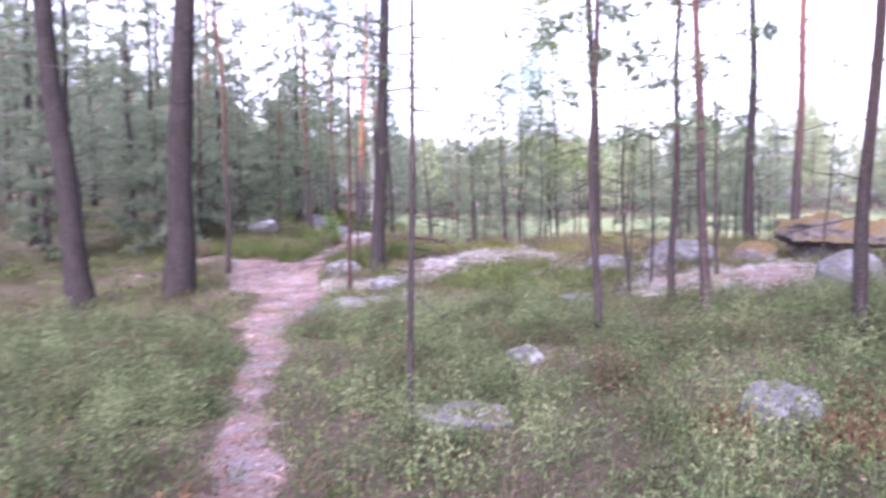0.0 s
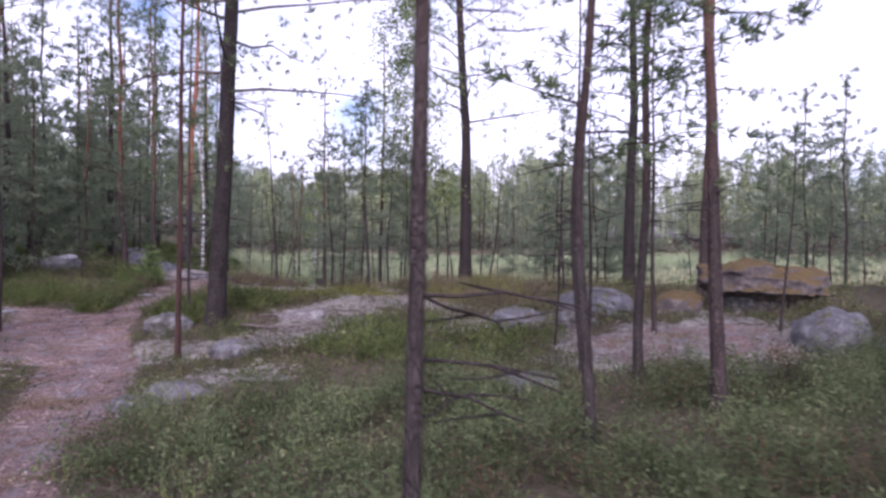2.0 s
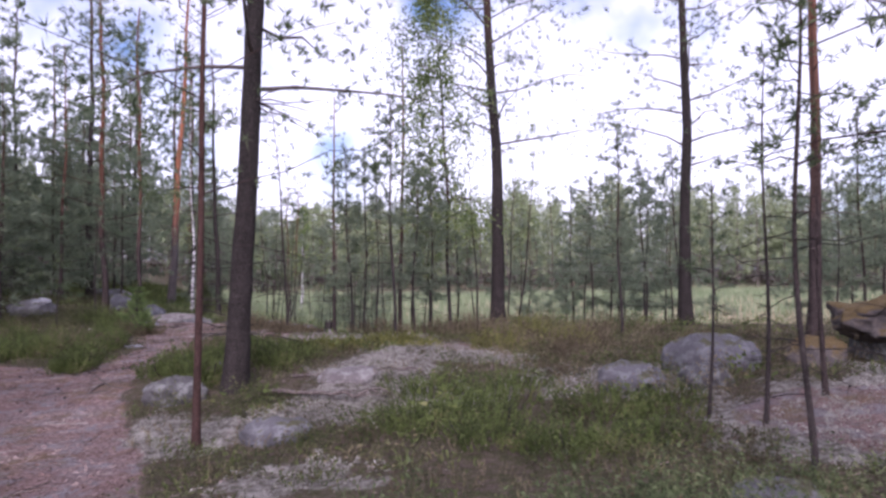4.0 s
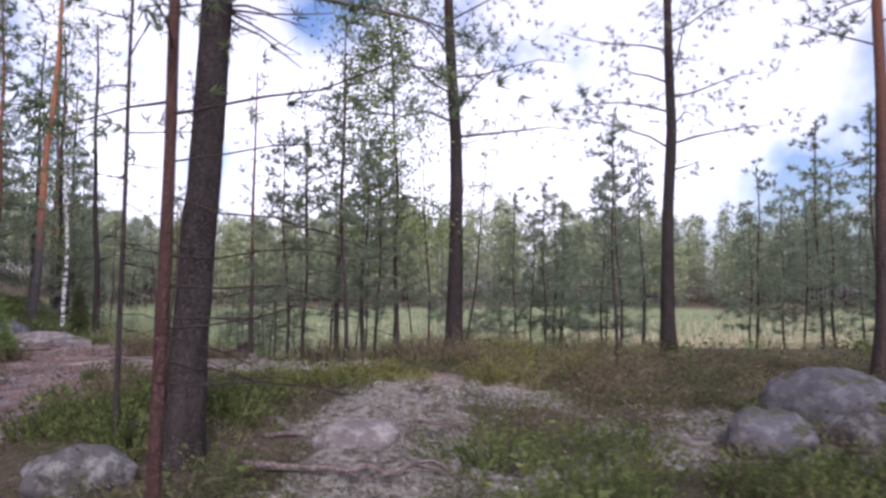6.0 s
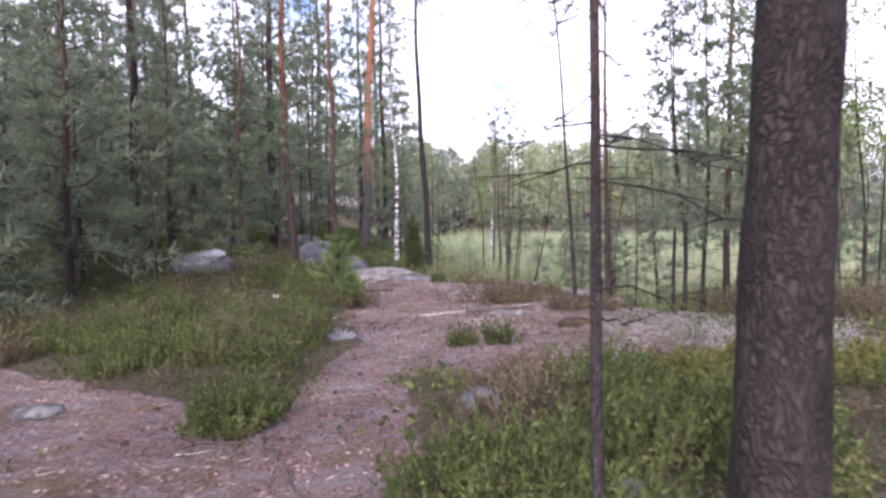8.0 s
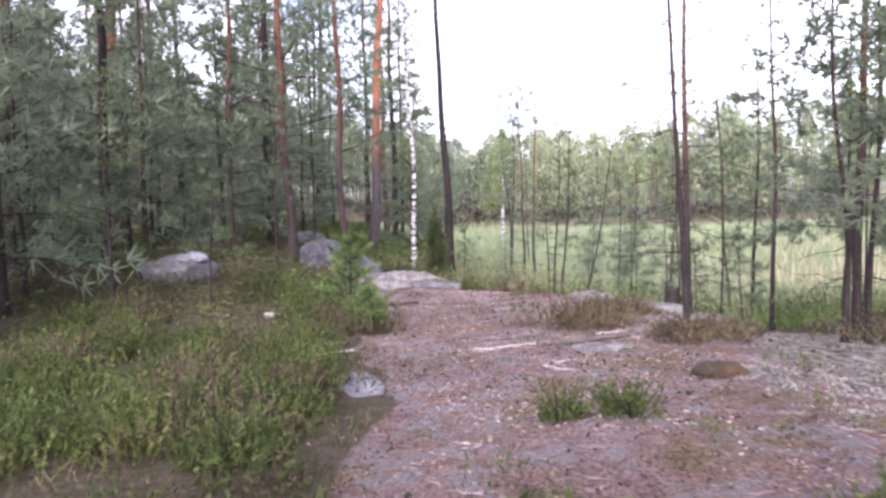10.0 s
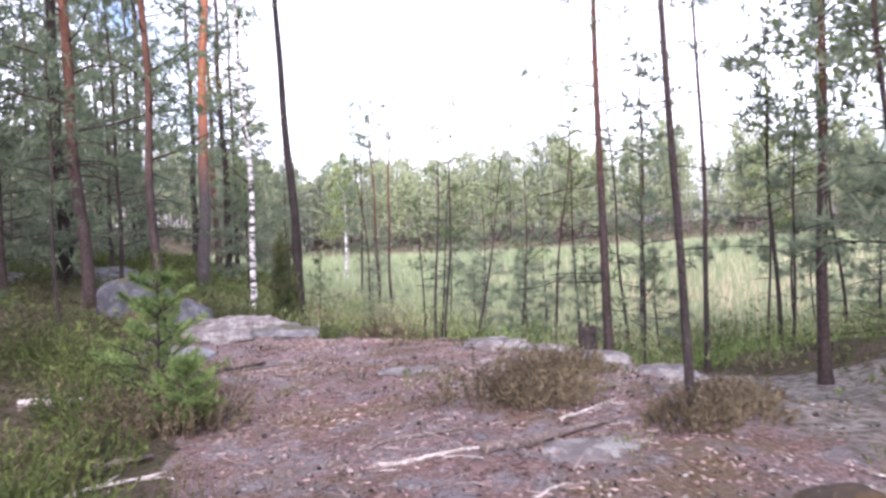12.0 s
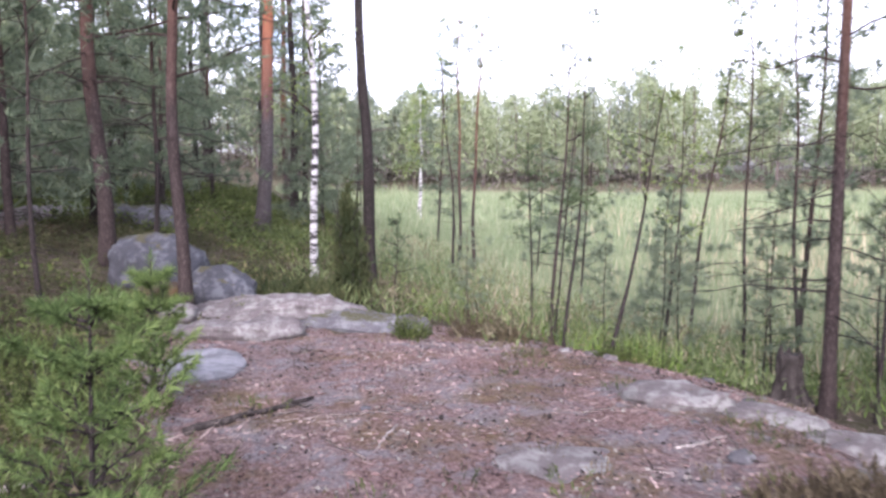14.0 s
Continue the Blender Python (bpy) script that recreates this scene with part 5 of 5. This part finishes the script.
GREENH = "dense green heather shrub beside the trail"
BROWNH = "brownish dry heather shrub on litter"
rg0 = np.random.default_rng(404)
for k in range(28):
    hx, hy = rg0.uniform(-7.0, -3.45), rg0.uniform(19.3, 23.6)
    if hx + 0.55 > -3.0 - 0.55 * max(0, 20.2 - hy):
        continue
    heather_shrub(hx, hy, 0.5, 0.45, 0.34 + 0.1 * (k % 2), GREENH, HEATHER if k % 3 else BROWN_HEATHER, 200 + k, 230)
for hx, hy, hr, k in ((-3.72, 19.7, 0.42, 1), (-3.5, 20.4, 0.42, 2), (-3.65, 21.1, 0.42, 3), (-4.3, 19.3, 0.5, 4), (-4.9, 19.1, 0.5, 5)):
    heather_shrub(hx, hy, hr, hr, 0.42, GREENH, HEATHER, 240 + k, 220)
heather_shrub(-3.3, 16.95, 0.30, 0.32, 0.42, "round green heather shrub on the trail", HEATHER, 301, 240)
for hx, hy, hr, k in ((-1.95, 15.55, 0.32, 1), (-1.55, 15.2, 0.36, 2), (-1.15, 15.6, 0.42, 3), (-1.7, 16.1, 0.4, 4), (-1.0, 16.4, 0.45, 5), (-0.6, 15.3, 0.4, 6), (-0.5, 16.0, 0.45, 7), (-1.5, 16.9, 0.42, 8), (-0.9, 17.2, 0.4, 9), (-1.4, 14.7, 0.3, 10)):
    heather_shrub(hx, hy, hr, hr, 0.36, "green heather and lingonberry shrub on a mound", HEATHER if k % 4 else BROWN_HEATHER, 310 + k, 230)
for hx, hy, k in ((-0.15, 17.15, 1), (0.3, 17.3, 2), (0.75, 17.1, 3), (1.2, 17.25, 4), (1.6, 17.15, 5)):
    heather_shrub(hx, hy, 0.42, 0.36, 0.24, "low yellow-green heather shrub beside pale lichen", YELLOW_HEATHER, 420 + k, 260)
for hx, hy, hr, k in ((2.38, 4.2, 0.26, 1), (2.1, 3.75, 0.22, 2), (1.55, 4.0, 0.16, 3), (2.75, 4.6, 0.25, 4), (-1.85, 3.1, 0.3, 5), (-2.25, 3.4, 0.28, 6), (-1.2, 3.0, 0.15, 7)):
    heather_shrub(hx, hy, hr, hr, 0.2, "rusty dead fern tuft among bilberry", RUSTY_FERN, 430 + k, 110, 0.04, 0.013)
heather_shrub(-0.95, 22.15, 0.52, 0.36, 0.36, BROWNH, BROWN_HEATHER, 331, 260)
heather_shrub(-0.1, 21.25, 0.40, 0.3, 0.22, BROWNH, BROWN_HEATHER, 332, 200)
heather_shrub(0.35, 21.6, 0.35, 0.3, 0.2, BROWNH, BROWN_HEATHER, 333, 160)
for k, (hx, hy) in enumerate(((-3.5, 18.8), (-3.65, 19.3), (-3.45, 19.7), (-3.5, 20.15))):
    heather_shrub(hx, hy, 0.36, 0.34, 0.32, GREENH, BROWN_HEATHER if k % 2 else HEATHER, 390 + k, 220)
heather_shrub(-3.2, 22.75, 0.48, 0.4, 0.42, BROWNH, BROWN_HEATHER, 334, 260)
heather_shrub(-3.6, 23.4, 0.5, 0.4, 0.45, GREENH, HEATHER, 335, 240)
heather_shrub(-3.9, 24.6, 0.55, 0.5, 0.5, GREENH, HEATHER, 336, 240)
heather_shrub(-4.4, 25.4, 0.6, 0.5, 0.5, GREENH, HEATHER, 337, 200)
heather_shrub(-0.3, 22.9, 0.36, 0.3, 0.2, BROWNH, BROWN_HEATHER, 338, 240)
heather_shrub(-1.7, 19.15, 0.12, 0.12, 0.28, "small tuft of green heather on litter", HEATHER, 339, 50)
heather_shrub(-1.3, 19.1, 0.16, 0.14, 0.30, "small tuft of green heather on litter", HEATHER, 340, 60)
heather_shrub(-1.65, 26.9, 0.18, 0.16, 0.26, "small tuft of green heather on litter", HEATHER, 341, 60)
heather_shrub(-0.75, 27.3, 0.5, 0.25, 0.3, BROWNH, BROWN_HEATHER, 342, 160)
heather_shrub(0.2, 26.4, 0.3, 0.2, 0.16, GREENH, HEATHER, 343, 80)
for hx, hy, k in ((3.2, 17.2, 1), (4.0, 16.6, 2), (3.6, 18.2, 3), (4.6, 17.6, 4), (2.9, 20.2, 5), (3.8, 20.6, 6), (4.8, 19.6, 7), (1.8, 20.9, 8), (5.5, 18.6, 9)):
    heather_shrub(hx, hy, 0.65, 0.55, 0.5, "dry brown-green shrub near the bog", (BROWN_HEATHER, YELLOW_HEATHER, BROWN_HEATHER)[k % 3], 350 + k, 170, 0.034, 0.013)
for hx, hy, k in ((-5.4, 20.6, 2), (0.9, 11.4, 3), (1.5, 11.0, 4), (2.1, 10.9, 5), (0.5, 12.2, 6), (1.3, 12.3, 7), (2.2, 12.2, 8), (2.9, 11.9, 9), (1.8, 13.2, 10), (0.9, 13.4, 11)):
    heather_shrub(hx, hy, 0.6, 0.55, 0.3, "low dark green heather in the clearing", HEATHER, 370 + k, 170)

# ---- undergrowth and grass ----
def field(n, x0, x1, y0, y1, keep, seed):
    rg = np.random.default_rng(seed)
    x, y = rg.uniform(x0, x1, n), rg.uniform(y0, y1, n)
    p = keep(x, y)
    ok = rg.random(n) < p
    return x[ok], y[ok], rg


def open_floor(x, y):
    """Where low plants grow: not on the trail, the lichen, the bog or under the tall heather."""
    return np.clip(1 - 1.3 * bare_mask(x, y), 0, 1) * np.clip(1 - 0.75 * lichen_mask(x, y), 0.1, 1) * (in_bog(x, y) < -1) * (1 - 0.85 * (ease(-2.9, -3.3, x) * ease(-7.5, -7.0, x) * ease(18.6, 19.2, y) * ease(24, 23.4, y)))


def bilberry(name, label, n, x0, x1, y0, y1, h, r, leaves, leaf, seed, material, thin=1.0):
    x, y, rg = field(n, x0, x1, y0, y1, lambda a, b: open_floor(a, b) * thin * (0.15 + 0.85 * ease(-0.10, 0.06, fbm(a * 0.9, b * 0.9, seed))), seed)
    k = len(x)
    s = Soup()
    hh = h * rg.uniform(0.35, 1.5, k)
    off = rg.normal(size=(k, leaves, 2)) * r
    fall = np.exp(-(off ** 2).sum(-1) / (2.2 * r * r))
    px, py = x[:, None] + off[..., 0], y[:, None] + off[..., 1]
    pz = height(px, py) + hh[:, None] * fall * rg.uniform(0.25, 1.0, (k, leaves))
    P = np.stack([px, py, pz], -1).reshape(-1, 3)
    D = unit(rg.normal(size=P.shape) * [1, 1, 0.5] + [0, 0, 0.35])
    s.needles(P, D, leaf * rg.uniform(0.6, 1.3, len(P)), leaf * 0.5)
    st = rg.normal(size=(k, 5, 2)) * r * 0.6
    sx, sy = x[:, None] + st[..., 0], y[:, None] + st[..., 1]
    B = np.stack([sx, sy, height(sx, sy)], -1).reshape(-1, 3)
    s.needles(B, unit(rg.normal(size=B.shape) * 0.25 + [0, 0, 1]), np.repeat(hh, 5), 0.006)
    return tagged(s.build(name, material), label, "undergrowth", kind="stuff")


bilberry("bilberry_undergrowth", "leafy pale green bilberry carpet beside the trail", 3300, -5.5, 6.0, 0.6, 9.5, 0.36, 0.11, 165, 0.030, 61, BILBERRY)
bilberry("bilberry_undergrowth", "low bilberry and lingonberry carpet in the clearing", 2800, -9, 9.0, 8.8, 21, 0.22, 0.15, 80, 0.036, 62, MIXED_HEATH, 0.7)
bilberry("forest_undergrowth", "brown-green shrubs on the forest floor by boulders", 1500, -11, -3.0, 21.5, 34, 0.26, 0.2, 90, 0.045, 65, MIXED_HEATH)
bilberry("forest_undergrowth", "green-brown shrubs on the forest slope", 1500, -12, -1.8, 33, 50, 0.38, 0.22, 60, 0.09, 67, HEATHER)
bilberry("forest_undergrowth", "dry brown shrubs between rocks and bog", 520, 2.2, 9.0, 10, 23, 0.36, 0.2, 80, 0.042, 66, BROWN_HEATHER, 0.7)
bilberry("forest_undergrowth", "brown-green undergrowth on the forest floor", 2600, -24, 20, 12, 46, 0.28, 0.25, 40, 0.085, 63, HEATHER, 0.8)


def dry_shoots():
    x, y, rg = field(1900, -7, 8, 2, 21, lambda a, b: open_floor(a, b) * 0.9, 64)
    s = Soup()
    for a, b in zip(x, y):
        shoots(s, a, b, 0.2, 0.2, 0.17, 12, rg, 0.03, 0.010, 7, int(rg.random() < 0.45))
    tagged(s.build("heather_undergrowth", [HEATHER, BROWN_HEATHER]), "low mixed green and brown heather tufts", "undergrowth", kind="stuff")


dry_shoots()


def bog_grass():
    s = Soup()
    for n, x0, x1, y0, y1, h, w, slot in ((52000, -4, 26, 26, 62, 0.75, 0.028, 0), (16000, 0, 40, 20, 45, 0.7, 0.025, 1), (26000, -6, 75, 50, 112, 1.0, 0.10, 0), (6000, 10, 80, 25, 70, 1.0, 0.09, 1)):
        x, y, rg = field(n, x0, x1, y0, y1, lambda a, b: (in_bog(a, b) > -1.5) * (0.4 + 0.6 * ease(-0.1, 0.1, fbm(a * 0.15, b * 0.15, 40 + slot * 9))), 70 + n)
        P = np.stack([x, y, height(x, y) - 0.02], -1)
        D = unit(rg.normal(size=P.shape) * 0.22 + [0, 0, 1])
        s.needles(P, D, h * rg.uniform(0.5, 1.3, len(P)), w, slot)
    tagged(s.build("bog_grass", [BOG_GRASS, TAN_SEDGE]), "tall pale green and tan sedge covering the bog", "grass", kind="stuff")
    g = Soup()
    x, y, rg = field(16000, -2, 9, 22, 34, lambda a, b: ease(-3.6, -2.4, in_bog(a, b)) * ease(1.5, -0.5, in_bog(a, b)) * (0.25 + 0.75 * ease(-0.05, 0.12, fbm(a * 0.5, b * 0.5, 3))), 79)
    P = np.stack([x, y, height(x, y)], -1)
    g.needles(P, unit(rg.normal(size=P.shape) * 0.3 + [0, 0, 1]), 0.38 * rg.uniform(0.5, 1.3, len(P)), 0.014)
    tagged(g.build("shore_grass", GREEN_GRASS), "bright green grass along the bog's shore", "grass", kind="stuff")


bog_grass()


def fringe():
    """Pale reindeer lichen cushions, dry sprigs on the knoll and the scrub along the bog."""
    s = Soup()
    x, y, rg = field(9000, -2, 7, 9, 20, lambda a, b: lichen_mask(a, b) * (0.2 + 0.8 * ease(-0.05, 0.1, fbm(a * 2.2, b * 2.2, 5))), 90)
    n = 34
    off = rg.normal(size=(len(x), n, 2)) * 0.055
    px, py = x[:, None] + off[..., 0], y[:, None] + off[..., 1]
    lift = np.exp(-(off ** 2).sum(-1) / 0.006) * rg.uniform(0.02, 0.10, (len(x), 1))
    P = np.stack([px, py, height(px, py) + lift], -1).reshape(-1, 3)
    s.needles(P, unit(rg.normal(size=P.shape) * [1, 1, 0.7] + [0, 0, 0.5]), 0.024, 0.011)
    tagged(s.build("reindeer_lichen", LICHEN), "pale cushions of reindeer lichen", "lichen", kind="stuff")
    s = Soup()
    x, y, rg = field(520, -3.2, 1.6, 17, 28, lambda a, b: bare_mask(a, b) * ease(0.0, 0.12, fbm(a * 1.2, b * 1.2, 8)), 91)
    for a, b in zip(x, y):
        shoots(s, a, b, 0.10, 0.10, 0.09, 10, rg, 0.022, 0.007, 6, int(rg.random() < 0.6))
    tagged(s.build("dry_sprigs", [HEATHER, BROWN_HEATHER]), "small dry heather sprigs scattered in needle litter", "undergrowth", kind="stuff")
    s = Soup()
    x, y, rg = field(5200, -5, 20, 17, 42, lambda a, b: ease(-4.6, -3.0, in_bog(a, b)) * ease(3.0, 0.5, in_bog(a, b)) * (0.3 + 0.7 * ease(-0.1, 0.1, fbm(a * 0.5, b * 0.5, 14))), 92)
    k, m = len(x), 34
    hh = rg.uniform(0.25, 0.8, k) * (0.55 + 0.45 * ease(-3.5, -1.0, in_bog(x, y)))
    off = rg.normal(size=(k, m, 2)) * 0.16
    px, py = x[:, None] + off[..., 0], y[:, None] + off[..., 1]
    P = np.stack([px, py, height(px, py) + hh[:, None] * rg.uniform(0.1, 1.0, (k, m))], -1).reshape(-1, 3)
    D = unit(rg.normal(size=P.shape) * [0.6, 0.6, 0.4] + [0, 0, 0.9])
    tone = np.repeat((fbm(x * 0.8, y * 0.8, 31) + rg.normal(size=k) * 0.06 > 0.03), m)
    s.needles(P[tone], D[tone], 0.11 * rg.uniform(0.5, 1.5, tone.sum()), 0.022, 0)
    s.needles(P[~tone], D[~tone], 0.11 * rg.uniform(0.5, 1.5, (~tone).sum()), 0.022, 1)
    tagged(s.build("shore_scrub", [SHORE_BROWN, SHORE_GREEN]), "low olive and brown scrub along the bog", "scrub", kind="stuff")


LICHEN = foliage("reindeer_lichen", (0.15, (0.13, 0.12, 0.10)), (0.5, (0.27, 0.255, 0.222)), (0.9, (0.42, 0.405, 0.36)), see=0.2)
SHORE_GREEN = foliage("shore_scrub_green", (0.1, (0.075, 0.10, 0.04)), (0.5, (0.14, 0.18, 0.075)), (0.9, (0.23, 0.27, 0.12)), see=0.4)
SHORE_BROWN = foliage("shore_scrub_brown", (0.1, (0.09, 0.08, 0.05)), (0.5, (0.17, 0.15, 0.09)), (0.9, (0.28, 0.25, 0.16)), see=0.4)
fringe()


def litter():
    """Needles, bark flakes, twigs and cones on the bare ground."""
    s = Soup()
    x, y, rg = field(120000, -7, 3, 2, 29, lambda a, b: np.clip(bare_mask(a, b), 0.06, 1), 80)
    n = len(x)
    P = np.stack([x, y, height(x, y) + 0.004], -1)
    D = unit(rg.normal(size=P.shape) * [1, 1, 0.16])
    twig = rg.random(n) < 0.35
    s.needles(P[twig], D[twig], 0.10 * rg.uniform(0.3, 1.7, twig.sum()), 0.007, 0)
    s.leaves(P[~twig] + [0, 0, 0.004], D[~twig], 0.034 * rg.uniform(0.3, 1.5, (~twig).sum()), 0.013, 1)
    x, y, rg = field(7000, -3.4, 1.8, 18, 29, lambda a, b: bare_mask(a, b) * (0.25 + 0.75 * ease(-0.05, 0.12, fbm(a * 1.6, b * 1.6, 44))), 81)
    P = np.stack([x, y, height(x, y) + 0.006], -1)
    s.leaves(P, unit(rg.normal(size=P.shape) * [1, 1, 0.3]), 0.028 * rg.uniform(0.3, 1.4, len(x)), 0.015, 2)
    P = P + rg.normal(size=P.shape) * [0.05, 0.05, 0]
    P[:, 2] = height(P[:, 0], P[:, 1]) + 0.008
    s.leaves(P, unit(rg.normal(size=P.shape) * [1, 1, 0.4]), 0.04 * rg.uniform(0.3, 1.3, len(x)), 0.018, 3)
    tagged(s.build("needle_litter", [LITTER_DARK, LITTER_PALE, LICHEN, STUMP_WOOD]), "brown needles, bark flakes and twigs on the trail", "litter", kind="stuff")


LITTER_DARK = foliage("dark_litter", (0.15, (0.03, 0.02, 0.018)), (0.5, (0.14, 0.095, 0.08)), (0.9, (0.46, 0.38, 0.34)), see=0.1)
LITTER_PALE = foliage("pale_litter", (0.15, (0.05, 0.032, 0.028)), (0.5, (0.23, 0.15, 0.135)), (0.95, (0.46, 0.36, 0.33)), see=0.15)
litter()


def cone(x, y, seed):
    s = Soup()
    rg = np.random.default_rng(seed)
    u = np.linspace(0, 1, 7)
    a = rg.uniform(0, 6.28)
    d = np.array([math.cos(a), math.sin(a), 0.0])
    s.tube(np.outer(u - 0.5, d) * 0.045 + [0, 0, 0.012], 0.013 * np.sin(np.clip(u * 0.9 + 0.1, 0, 1) * math.pi) ** 0.7 + 0.002, 7, relief=lambda an, i, p: 1 + 0.2 * np.cos(an * 3.5 + i * 2.1))
    ob = s.build("pine_cone", STUMP_WOOD, smooth=False)
    ob.location = (x, y, gz(x, y))
    return tagged(ob, "dark fallen pine cone on needle litter", "pine cone", "pine cones")


rc = np.random.default_rng(55)
for k in range(26):
    cone(rc.uniform(-2.8, 0.6) if k < 16 else rc.uniform(-4.6, -2.4), rc.uniform(18, 26.5) if k < 16 else rc.uniform(14, 18.5), k)
